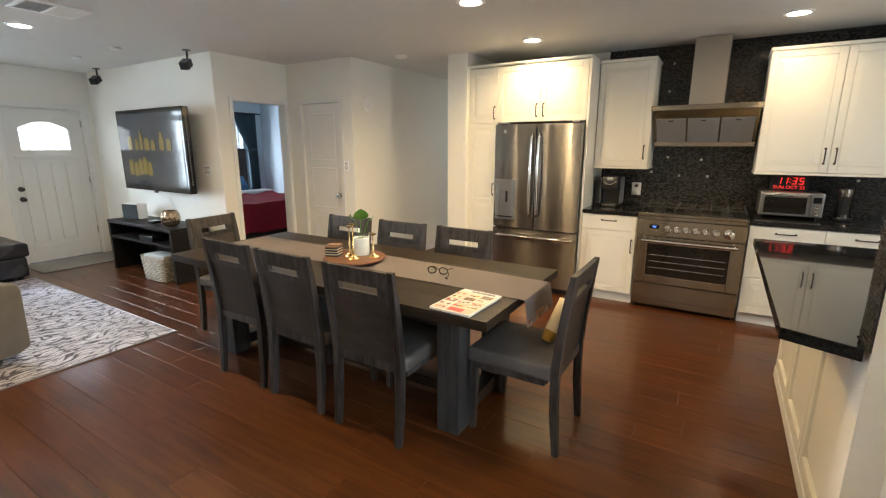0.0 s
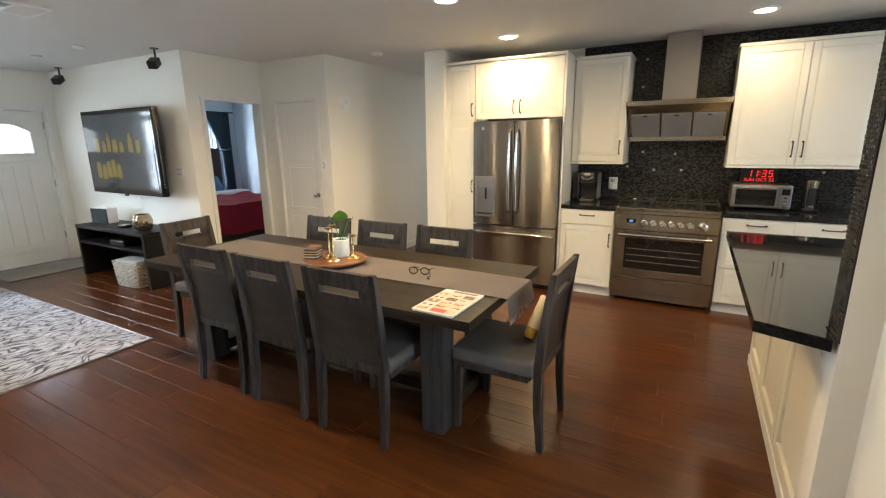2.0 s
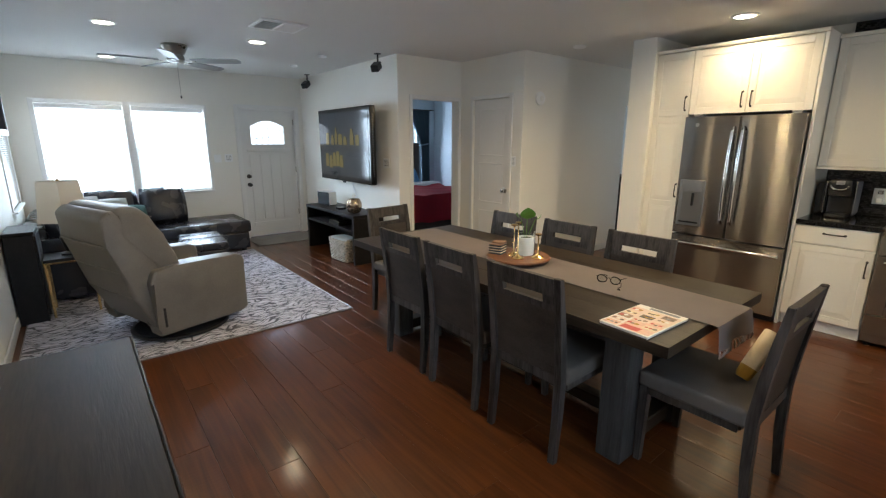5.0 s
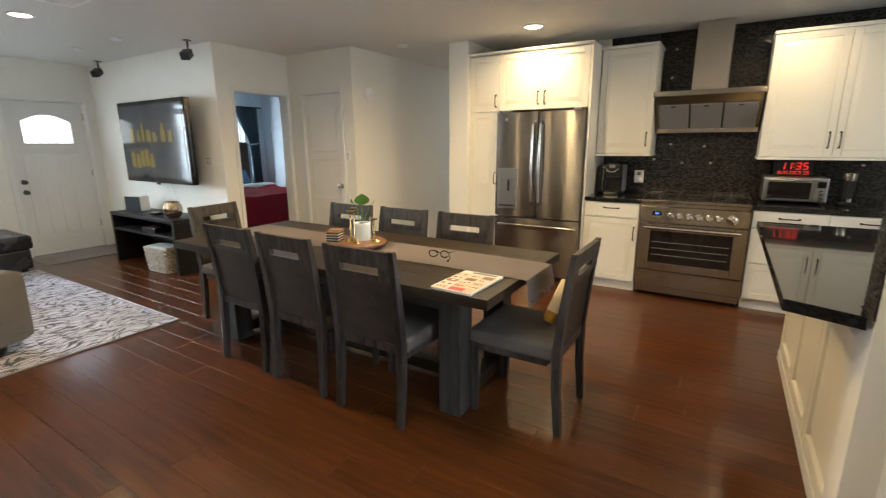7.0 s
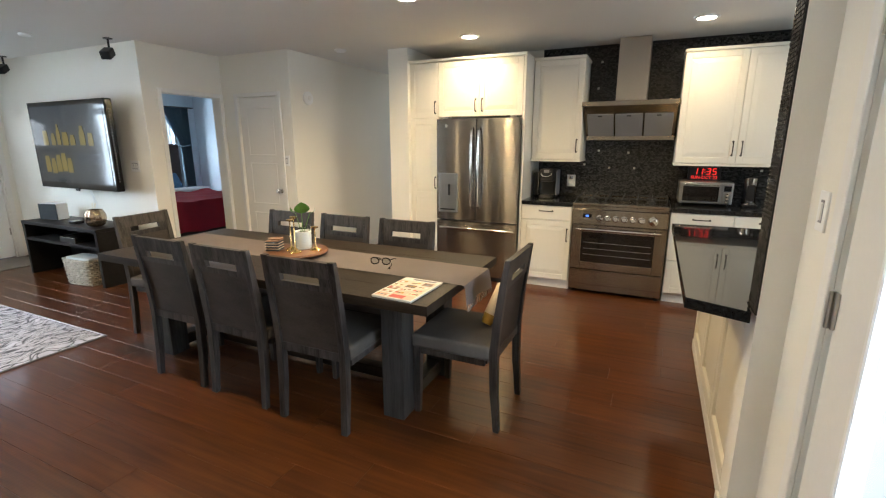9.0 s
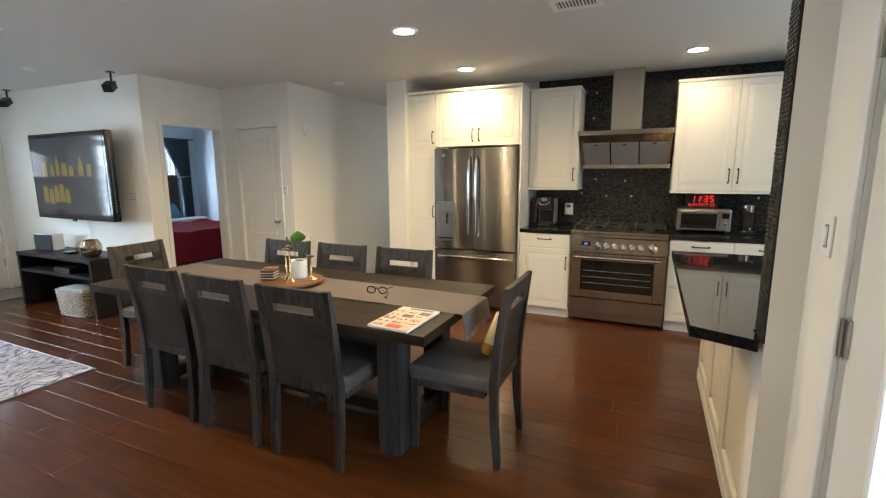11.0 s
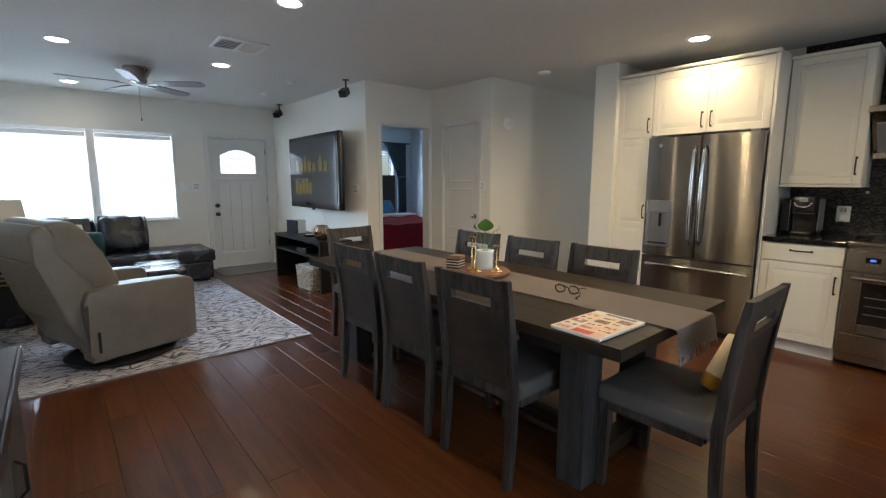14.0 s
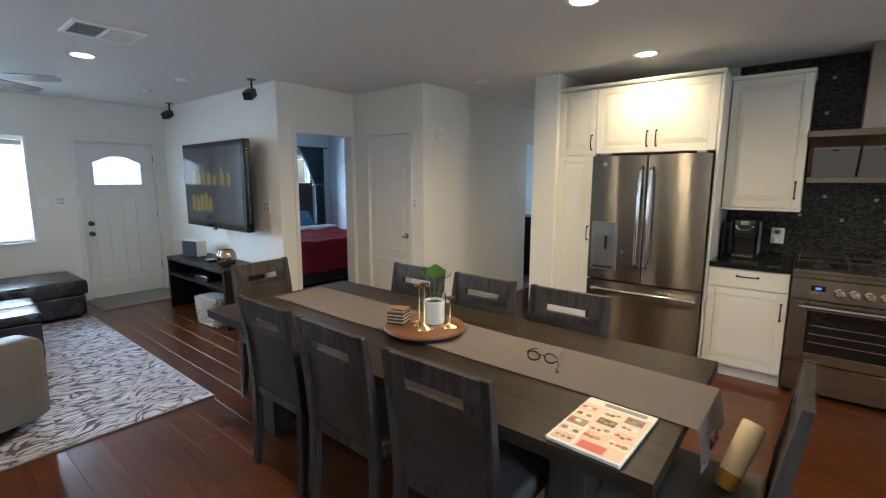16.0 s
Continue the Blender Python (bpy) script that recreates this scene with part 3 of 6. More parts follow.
def window(name, at, rz, w, h, label, blinds=True):
    """A sash window in a wall; local x points into the room, y along the wall, z from the sill."""
    win = thing(name, at, label, "window", "", rz)
    win["kind"] = "structure"
    hw = w / 2
    bm = B()
    for y0, y1, z0, z1 in ((-hw, -hw + 0.045, 0, h), (hw - 0.045, hw, 0, h), (-hw + 0.045, hw - 0.045, 0, 0.05), (-hw + 0.045, hw - 0.045, h - 0.05, h), (-hw + 0.045, hw - 0.045, h * 0.5 - 0.02, h * 0.5 + 0.02)):
        box(bm, -0.12, -0.075, y0, y1, z0, z1, 0.003)
    part("window_frame", bm, M_TRIM, win)
    for z0, z1 in ((0.05, h / 2 - 0.02), (h / 2 + 0.02, h - 0.05)):
        p = part("pane", bx(-0.10, -0.096, -hw + 0.045, hw - 0.045, z0, z1), M_GLASS, win)
        p.visible_shadow = False
    part("window_sill", bx(-0.07, 0.045, -hw - 0.04, hw + 0.04, -0.022, 0.0, 0.005), M_TRIM, win)
    if blinds:
        part("head_rail", bx(-0.045, 0.004, -hw + 0.006, hw - 0.006, h - 0.055, h - 0.004, 0.004), M_BLIND, win)
        n = int((h - 0.09) / 0.0225)
        for i in range(n):
            s = new("slat", slat_data)
            s.parent = win
            s.matrix_basis = pose(-0.02, 0, 0.04 + i * 0.0225, 0, 24, 0)
        part("bottom_rail", bx(-0.032, -0.008, -hw + 0.01, hw - 0.01, 0.008, 0.024, 0.003), M_BLIND, win)
        bm = B()
        for y in (-hw * 0.7, hw * 0.7):
            tube(bm, [(-0.02, y, 0.02), (-0.02, y, h - 0.06)], 0.0012, 5)
        part("cord", bm, M_BLIND, win)
    bm = B()
    box(bm, 0.0, 0.012, -hw - 0.05, -hw, 0.0, h + 0.05, 0.003)
    box(bm, 0.0, 0.012, hw, hw + 0.036, 0.0, h + 0.05, 0.003)
    box(bm, 0.0, 0.012, -hw, hw, h, h + 0.05, 0.003)
    part("window_casing", bm, M_TRIM, win)
    return win


window("window_1", (WALL_X, 1.215, 0.80), 0, 0.87, 1.15, "white sash window with open white blinds, bright outside")
window("window_2", (WALL_X, 2.17, 0.80), 0, 0.87, 1.15, "white sash window with open white blinds, bright outside")
window("window_3", (-6.87, SOUTH_Y, 0.80), 90, 0.88, 1.15, "white sash window with open white blinds beside the sofa")
window("window_4", (-8.2, 6.2, 0.75), 0, 1.2, 1.2, "bright bedroom window behind the headboard", False)

# Unseen window, added so the hall fill has an opening.
window("added_window_6", (-3.17, 8.9, 0.95), -90, 0.66, 1.0, "unseen white hall window, added to light the hall", False)
# Invented opening for the side room's fill lamp.
window("added_window_7", (-5.1, 7.7, 1.05), 0, 0.8, 0.8, "small window added to light the side room", False)
window("window_5", (2.0, 4.10, 1.06), 180, 1.1, 0.92, "white kitchen window over the worktop, bright outside", False)

# patio door: white stiles round a tall bright pane
patio = thing("door_2", (EAST_X + 0.03, 1.965, 0.0), "white glazed patio door with steel hinges, daylight behind", "door")
patio["kind"] = "structure"
bm = B()
for y0, y1, z0, z1 in ((0.255, 0.455, 0.01, 2.04), (-0.455, -0.32, 0.01, 2.04), (-0.32, 0.255, 0.01, 0.25), (-0.32, 0.255, 1.90, 2.04)):
    box(bm, -0.02, 0.022, y0, y1, z0, z1, 0.003)
leaf = part("leaf", bm, M_DOOR, patio)
bm = B()
for y0, y1, z0, z1 in ((0.235, 0.255, 0.25, 1.90), (-0.32, -0.30, 0.25, 1.90), (-0.30, 0.235, 0.25, 0.27), (-0.30, 0.235, 1.88, 1.90)):
    box(bm, -0.026, 0.028, y0, y1, z0, z1, 0.004)
part("glazing_bead", bm, M_PLATE, leaf)
p = part("pane", bx(-0.003, 0.003, -0.30, 0.235, 0.27, 1.88), M_GLASS, leaf)
p.visible_shadow = False
for z in (0.22, 1.0, 1.72):
    h = part("hinge", bx(-0.030, -0.020, 0.44, 0.478, z, z + 0.10, 0.002), M_NICKEL, leaf, "brushed steel hinge")
    bm = B()
    tube(bm, [(-0.034, 0.459, z), (-0.034, 0.459, z + 0.10)], 0.006, 8)
    part("hinge_pin", bm, M_NICKEL, h)
part("lever", tube(tube(B(), [(-0.02, -0.39, 1.0), (-0.07, -0.39, 1.0)], 0.010), [(-0.07, -0.39, 1.0), (-0.07, -0.28, 1.0)], 0.008), M_NICKEL, leaf, "", True)

# closet door, two tall panels
closet = thing("door_3", (-4.16, 5.06, 0.0), "white two-panel closet door, shut, with a round knob", "door")
closet["kind"] = "structure"
leaf = part("leaf", bx(-0.308, 0.308, -0.02, 0.02, 0.008, 1.992, 0.002), M_DOOR, closet)
bm = B()
for z0, z1 in ((0.16, 0.66), (0.76, 1.25), (1.33, 1.88)):
    rail_panel(bm, -0.21, 0.21, z0, z1, -0.02, "y", -1)
part("panel", bm, M_DOOR, leaf)
bm = lathe(B(), [(0.0, 0.0), (0.03, 0.0), (0.03, 0.006), (0.012, 0.012), (0.012, 0.03), (0.028, 0.042), (0.026, 0.058), (0.0, 0.064)], seg=18, m=pose(0.245, -0.02, 0.93, 90))
part("knob", bm, M_CHROME, leaf, "polished chrome knob", True)
fixed("side_room_dresser", bx(-4.6, -4.0, 8.0, 8.5, 0.0, 0.95, 0.01), M_BLACKWOOD, "dark dresser in the side room", "dresser", "")


def plate(name, at, rz, label, toggles=1, w=0.075):
    """A wall plate; local y points out of the wall to -y."""
    p = thing(name, at, label, "light switch", "", rz)
    part("cover", bx(-w / 2, w / 2, -0.007, 0.0, -0.058, 0.058, 0.002), M_PLATE, p)
    for i in range(toggles):
        x = (i - (toggles - 1) / 2) * 0.034
        part("rocker", bx(x - 0.011, x + 0.011, -0.012, -0.006, -0.026, 0.026, 0.003), M_TRIM, p)
        part("rocker_gap", bx(x - 0.014, x + 0.014, -0.0082, -0.0072, -0.033, 0.033), M_GREYPRINT, p)
    return p


plate("switch_plate", (-4.985, TV_Y, 1.24), 0, "white triple switch plate beside the television", 3, 0.145)
plate("switch_plate", (-3.775, 5.02, 1.28), 0, "white switch plate beside the closet door")
plate("switch_plate", (WALL_X, 2.88, 1.255), 90, "white double switch plate beside the front door", 2, 0.11)
plate("switch_plate", (WALL_X, 2.73, 1.25), 90, "blank white wall plate beside the window", 0, 0.1)
plate("switch_plate", (EAST_X, 2.615, 1.285), -90, "white rocker switch beside the patio door")

# ---------- ceiling fixtures ----------


def downlight(x, y, watts):
    d = thing("ceiling_light", (x, y, CEIL), "round recessed white ceiling downlight, lit warm", "ceiling light", "recessed downlights")
    part("trim_ring", lathe(B(), [(0.070, 0.0), (0.098, 0.0), (0.096, -0.006), (0.074, -0.010), (0.070, -0.004)], seg=32), M_PLATE, d, "", True)
    part("lens", lathe(B(), [(0.071, -0.002), (0.071, -0.005), (0.0, -0.006)], seg=32), M_LAMPGLOW, d)
    lamp = new("downlight_lamp", bpy.data.lights.new("downlight_lamp", "SPOT"))
    lamp.data.energy, lamp.data.color = watts, (1.0, 0.715, 0.345)
    lamp.data.spot_size, lamp.data.spot_blend, lamp.data.shadow_soft_size = radians(172), 0.7, 0.09
    lamp.matrix_world = look((x, y, CEIL - 0.03), (x, y + 0.001, 0))


# Unseen, added as warm fill on the grid: (-1.10, 2.52) and (0.30, 4.05).
for x, y, w in ((0.317, 5.47, 21), (-1.665, 5.30, 42), (-1.623, 4.01, 118), (-3.09, 2.54, 76), (-1.10, 2.52, 30), (-5.06, 1.41, 8), (-6.99, 1.53, 6), (-5.06, 2.645, 10), (0.30, 4.05, 20)):
    downlight(x, y, w)


def vent(x, y, w, d, label, along):
    v = thing("ceiling_vent", (x, y, CEIL), label, "air vent", "", along)
    part("backing", bx(-w / 2 + 0.01, w / 2 - 0.01, -d / 2 + 0.01, d / 2 - 0.01, -0.004, 0.0), M_BLACK, v)
    bm = B()
    for x0, x1, y0, y1 in ((-w / 2, w / 2, -d / 2, -d / 2 + 0.03), (-w / 2, w / 2, d / 2 - 0.03, d / 2), (-w / 2, -w / 2 + 0.03, -d / 2 + 0.03, d / 2 - 0.03), (w / 2 - 0.03, w / 2, -d / 2 + 0.03, d / 2 - 0.03), (-0.012, 0.012, -d / 2 + 0.03, d / 2 - 0.03)):
        box(bm, x0, x1, y0, y1, -0.014, 0.0, 0.003)
    part("frame", bm, M_PLATE, v)
    for side, tilt in ((-1, 40), (1, -40)):
        n = 6
        for i in range(n):
            yy = -d / 2 + 0.045 + i * (d - 0.09) / (n - 1)
            s = part("louvre", bx(-w / 4 + 0.014, w / 4 - 0.014, -0.0085, 0.0085, -0.001, 0.001), M_PLATE, v)
            s.matrix_basis = pose(side * w / 4, yy, -0.010, tilt)


vent(-4.27, 2.58, 0.40, 0.34, "white louvred ceiling air register", 90)
kv = thing("ceiling_vent", (-0.435, 3.97, CEIL), "white kitchen ceiling register with a row of dark slots", "air vent")
part("backing", bx(-0.12, 0.12, -0.07, 0.07, -0.004, 0.0), M_BLACK, kv)
bm = B()
for x0, x1, y0, y1 in ((-0.145, 0.145, -0.10, -0.065), (-0.145, 0.145, 0.065, 0.10), (-0.145, -0.112, -0.065, 0.065), (0.112, 0.145, -0.065, 0.065)):
    box(bm, x0, x1, y0, y1, -0.012, 0.0, 0.003)
part("frame", bm, M_PLATE, kv)
for i in range(11):
    part("louvre", bx(-0.1035 + i * 0.020, -0.0965 + i * 0.020, -0.065, 0.065, -0.010, -0.0045), M_PLATE, kv)
for x, y, r, lab in ((-5.364, 3.47, 0.05, "small round white ceiling sensor"), (-6.257, 3.47, 0.05, "small round white ceiling sensor"), (-3.17, 5.30, 0.065, "round white smoke alarm on the ceiling")):
    d = thing("smoke_alarm", (x, y, CEIL), lab, "smoke alarm")
    part("body", lathe(B(), [(r, 0.0), (r, -0.012), (r * 0.8, -0.022), (0.0, -0.024)], seg=24), M_PLATE, d, "", True)
th = thing("wall_chime", (-3.66, 5.29, 1.98), "round white alarm on the hall wall", "smoke alarm")
part("body", lathe(B(), [(0.075, 0.0), (0.075, 0.02), (0.06, 0.034), (0.0, 0.036)], seg=28, m=pose(0, 0, 0, 0, 90)), M_PLATE, th, "", True)
part("grille", lathe(B(), [(0.030, 0.036), (0.026, 0.042), (0.0, 0.043)], seg=20, m=pose(0, 0, 0, 0, 90)), M_TRIM, th)

fan = thing("ceiling_fan", (-5.75, 2.03, CEIL), "brushed nickel flush ceiling fan with pale blades, at rest", "ceiling fan")
part("motor_housing", lathe(B(), [(0.12, 0.0), (0.125, -0.02), (0.105, -0.05), (0.09, -0.085), (0.072, -0.10), (0.082, -0.115), (0.082, -0.15), (0.06, -0.17), (0.0, -0.175)], seg=32), M_NICKEL, fan, "", True)
for i in range(5):
    a = radians(198 + 72 * i)
    m = Matrix.Rotation(a, 4, "Z") @ pose(0, 0, -0.155, -11)
    bm = prism(B(), [(0.16, -0.05), (0.30, -0.062), (0.58, -0.066), (0.64, -0.05), (0.655, 0.0), (0.64, 0.05), (0.58, 0.066), (0.30, 0.062), (0.16, 0.05)], -0.004, 0.004)
    bl = part("blade", bm, M_FANBLADE, fan)
    bl.matrix_basis = m
    bm = bx(0.08, 0.20, -0.018, 0.018, -0.012, -0.004, 0.002)
    part("blade_bracket", bm, M_NICKEL, bl)
part("pull_chain", tube(B(), [(0.04, 0.0, -0.18), (0.04, 0.0, -0.50)], 0.0025, 6), M_NICKEL, fan)
part("pull_knob", lathe(B(), [(0.0, -0.53), (0.008, -0.52), (0.005, -0.50), (0.0, -0.498)], 0.04, 0.0, 10), M_BLACK, fan, "", True)


def satellite(x, y, rz):
    s = thing("ceiling_speaker", (x, y, CEIL), "small black loudspeaker on a ceiling bracket", "loudspeaker", "surround loudspeakers", rz)
    part("mount_plate", lathe(B(), [(0.04, 0.0), (0.04, -0.008), (0.0, -0.009)], seg=18), M_BLACK, s)
    part("bracket", tube(B(), [(0, 0, -0.005), (0, 0, -0.09), (0, -0.03, -0.11)], 0.010, 8), M_BLACK, s, "", True)
    b = part("cabinet", bx(-0.044, 0.044, -0.075, 0.05, -0.038, 0.038, 0.012, 2), M_BLACK, s)
    b.matrix_basis = pose(0, -0.035, -0.14, 30)
    part("grille", bx(-0.038, 0.038, -0.080, -0.0755, -0.032, 0.032, 0.002), M_GREYCLOTH, b)


satellite(-6.98, 3.95, 35)
satellite(-4.86, 3.90, 35)

# ---------- kitchen ----------


def arch_pull(bm, a, b, out, r=0.005):
    """A bowed bar handle between two points, standing out along a vector."""
    a, b, o = Vector(a), Vector(b), Vector(out)
    pts = [a, a + o * 0.7] + [a.lerp(b, t) + o * (0.8 + 0.2 * math.sin(math.pi * t)) for t in (0.1, 0.3, 0.5, 0.7, 0.9)] + [b + o * 0.7, b]
    tube(bm, pts, r, 8)
    for p in (a, b):
        tube(bm, [p, p + o * 0.12], r * 1.9, 8)
    return bm


def cab_door(parent, x0, x1, z0, z1, handle=None, panels=1, plain=False, y=0.0, name="door"):
    """A raised-panel front in the plane y, facing -y; handle is (x, z, upright)."""
    g, f = 0.002, 0.055
    x0, x1, z0, z1 = x0 + g, x1 - g, z0 + g, z1 - g
    bm = B()
    if plain:
        d = part(name, box(bm, x0, x1, y - 0.02, y, z0, z1, 0.003), M_CAB, parent)
    else:
        d = part(name, box(bm, x0, x1, y - 0.012, y, z0, z1), M_CAB, parent)
        cuts = [z0 + f + (z1 - z0 - f) * i / panels for i in range(panels + 1)]
        part("stile", bx(x0, x0 + f, y - 0.021, y - 0.010, z0, z1, 0.003), M_CAB, d)
        part("stile", bx(x1 - f, x1, y - 0.021, y - 0.010, z0, z1, 0.003), M_CAB, d)
        part("rail", bx(x0 + f, x1 - f, y - 0.021, y - 0.010, z0, z0 + f, 0.003), M_CAB, d)
        for i in range(panels):
            lo, hi = cuts[i], cuts[i + 1] - f
            part("rail", bx(x0 + f, x1 - f, y - 0.021, y - 0.010, hi, hi + f, 0.003), M_CAB, d)
            u0, u1, v0, v1 = x0 + f + 0.002, x1 - f - 0.002, lo + 0.002, hi - 0.002
            q = min(0.04, (u1 - u0) / 4, (v1 - v0) / 4)
            bm = B()
            o = [bm.verts.new(c) for c in ((u0, y - 0.0135, v0), (u1, y - 0.0135, v0), (u1, y - 0.0135, v1), (u0, y - 0.0135, v1))]
            n = [bm.verts.new(c) for c in ((u0 + q, y - 0.020, v0 + q), (u1 - q, y - 0.020, v0 + q), (u1 - q, y - 0.020, v1 - q), (u0 + q, y - 0.020, v1 - q))]
            k0 = [bm.verts.new((v.co.x, y - 0.0119, v.co.z)) for v in o]
            bm.faces.new(n)
            for k in range(4):
                bm.faces.new((o[k], o[(k + 1) % 4], n[(k + 1) % 4], n[k]))
                bm.faces.new((k0[k], k0[(k + 1) % 4], o[(k + 1) % 4], o[k]))
            part("panel", bm, M_CAB, d)
    if handle:
        hx, hz, up = handle
        a, b = ((hx, y - 0.02, hz - 0.06), (hx, y - 0.02, hz + 0.06)) if up else ((hx - 0.065, y - 0.02, hz), (hx + 0.065, y - 0.02, hz))
        part("handle", arch_pull(B(), a, b, (0, -0.028, 0)), M_BRONZE, d, "dark bronze bow handle", True)
    return d


CT = 0.905
# pantry
pantry = thing("pantry_cabinet", (-2.452, 5.57, 0), "tall narrow cream white pantry cabinet beside the refrigerator", "cabinet")
part("body", bx(0.0, 0.337, 0.0, 0.67, 0.09, 2.305), M_CAB, pantry)
part("plinth", bx(0.0, 0.337, 0.05, 0.65, 0.0, 0.09), M_TRIM, pantry)
cab_door(pantry, 0.0, 0.337, 0.10, 1.735, (0.305, 1.05, True), 2)
cab_door(pantry, 0.0, 0.337, 1.742, 2.30, (0.305, 1.85, True))
# over the refrigerator
over = thing("bridge_cabinet", (-2.112, 5.57, 1.75), "cream white double cabinet above the refrigerator", "cabinet")
part("body", bx(0.0, 0.92, 0.0, 0.67, 0.0, 0.555), M_CAB, over)
cab_door(over, 0.0, 0.46, 0.0, 0.55, (0.425, 0.11, True))
cab_door(over, 0.46, 0.92, 0.0, 0.55, (0.495, 0.11, True))
fixed("refrigerator_side_panel", bx(-1.190, -1.167, 5.55, 6.245, 0.0, 2.33, 0.002), M_CAB, "tall cream white side panel beside the refrigerator", "panel", "")
crown = thing("cabinet_crown", (-2.455, 5.535, 2.307), "cream white crown strip on the tall cabinets", "moulding")
part("strip", prism(B(), [(0.0, 0.0), (0.04, 0.0), (0.04, 0.026), (-0.012, 0.026), (-0.012, 0.016)], 0.0, 1.292, "x"), M_CAB, crown)

# refrigerator
fr = thing("refrigerator", (-2.108, 5.49, 0), "stainless steel french-door refrigerator with a water dispenser", "refrigerator")
part("body", bx(0.008, 0.908, 0.075, 0.74, 0.02, 1.73, 0.006), M_GREYPRINT, fr)


def bowed(bm, x0, x1, z0, z1, bow=0.014, t=0.06, n=8):
    """A door skin that is gently bowed across its width."""
    poly = [(x0 + (x1 - x0) * i / n, -bow * (1 - (2 * i / n - 1) ** 2)) for i in range(n + 1)]
    poly = [(x0, t)] + poly + [(x1, t)]
    return prism(bm, poly, z0, z1, "z")


bm = B()
bowed(bm, 0.004, 0.450, 0.665, 1.725)
ld = part("door_left", bm, M_STEEL, fr, "", True)
bm = B()
bowed(bm, 0.466, 0.912, 0.665, 1.725)
rd = part("door_right", bm, M_STEEL, fr, "", True)
bm = B()
bowed(bm, 0.004, 0.912, 0.06, 0.650, 0.016)
dr = part("freezer_drawer", bm, M_STEEL, fr, "", True)
for d, x in ((ld, 0.420), (rd, 0.497)):
    bm = tube(B(), [(x, -0.008, 0.80), (x, -0.045, 0.83), (x, -0.060, 1.0), (x, -0.064, 1.2), (x, -0.060, 1.42), (x, -0.045, 1.60), (x, -0.008, 1.63)], [0.012, 0.014, 0.015, 0.015, 0.015, 0.014, 0.012], 12)
    part("handle", bm, M_CHROME, d, "long curved steel handle", True)
part("handle", tube(B(), [(0.05, -0.012, 0.575), (0.07, -0.052, 0.58), (0.25, -0.066, 0.585), (0.46, -0.07, 0.586), (0.67, -0.066, 0.585), (0.85, -0.052, 0.58), (0.87, -0.012, 0.575)], 0.014, 12), M_CHROME, dr, "long curved steel handle", True)
bm = B()
for x0, x1, z0, z1 in ((0.035, 0.062, 0.745, 1.165), (0.228, 0.255, 0.745, 1.165), (0.062, 0.228, 0.745, 0.785), (0.062, 0.228, 1.055, 1.165)):
    box(bm, x0, x1, -0.026, 0.02, z0, z1, 0.004)
disp = part("dispenser", bm, M_STEELP, ld, "grey water dispenser")
part("dispenser_recess", bx(0.060, 0.230, -0.0185, -0.010, 0.783, 1.057), M_STEELP, disp)
part("dispenser_spout", bx(0.150, 0.172, -0.034, -0.018, 0.93, 1.05, 0.005), M_BLACK, disp)
part("drip_tray", bx(0.058, 0.232, -0.032, -0.014, 0.77, 0.785, 0.002), M_BLACK, disp)
part("badge", lathe(B(), [(0.0, 0.0), (0.017, 0.0), (0.017, 0.004), (0.0, 0.005)], seg=18, m=pose(0.12, -0.010, 1.655, 90)), M_CHROME, ld)
for x in (0.06, 0.80):
    part("hinge_cap", bx(x, x + 0.07, 0.02, 0.12, 1.728, 1.748, 0.004), M_GREYPRINT, fr)
part("kick_grille", bx(0.02, 0.90, 0.05, 0.09, 0.0, 0.055), M_BLACK, fr)


def base_unit(x0, x1, fronts, label):
    c = thing("base_cabinet", (x0, 5.58, 0), label, "cabinet", "kitchen base cabinets")
    w = x1 - x0
    part("body", bx(0.0, w, 0.0, 0.66, 0.10, 0.865), M_CAB, c)
    part("plinth", bx(0.0, w, 0.035, 0.60, 0.0, 0.10), M_TRIM, c)
    for z0, z1, kind in fronts:
        if kind == "drawer":
            cab_door(c, 0, w, z0, z1, (w / 2, (z0 + z1) / 2 + 0.02, False), plain=True, name="drawer_front")
        elif kind == "panel":
            cab_door(c, 0, w, z0, z1, (w / 2, z1 - 0.03, False), name="drawer_front")
        else:
            cab_door(c, 0, w, z0, z1, (w - 0.035, z1 - 0.14, True))
    return c


base_unit(-1.165, -0.657, [(0.72, 0.86, "drawer"), (0.10, 0.715, "door")], "cream white base cabinet with a drawer over a panel door")
base_unit(0.222, 0.722, [(0.72, 0.86, "drawer"), (0.42, 0.715, "panel"), (0.10, 0.415, "panel")], "cream white base cabinet with three drawers beside the range")
base_unit(0.722, 1.222, [(0.72, 0.86, "drawer"), (0.42, 0.715, "panel"), (0.10, 0.415, "panel")], "cream white base cabinet with three drawers")
base_unit(1.222, 1.98, [(0.72, 0.86, "drawer"), (0.10, 0.715, "door")], "cream white base cabinet in the kitchen corner")
for x0, x1, lab in ((-1.167, -0.655, "polished black granite worktop under the coffee maker"), (0.220, 1.99, "polished black granite worktop under the toaster oven")):
    w = thing("worktop", (x0, 5.55, 0.865), lab, "worktop")
    part("slab", bx(0, x1 - x0, 0, 0.695, 0, CT - 0.865, 0.006, 2), M_GRANITE, w)


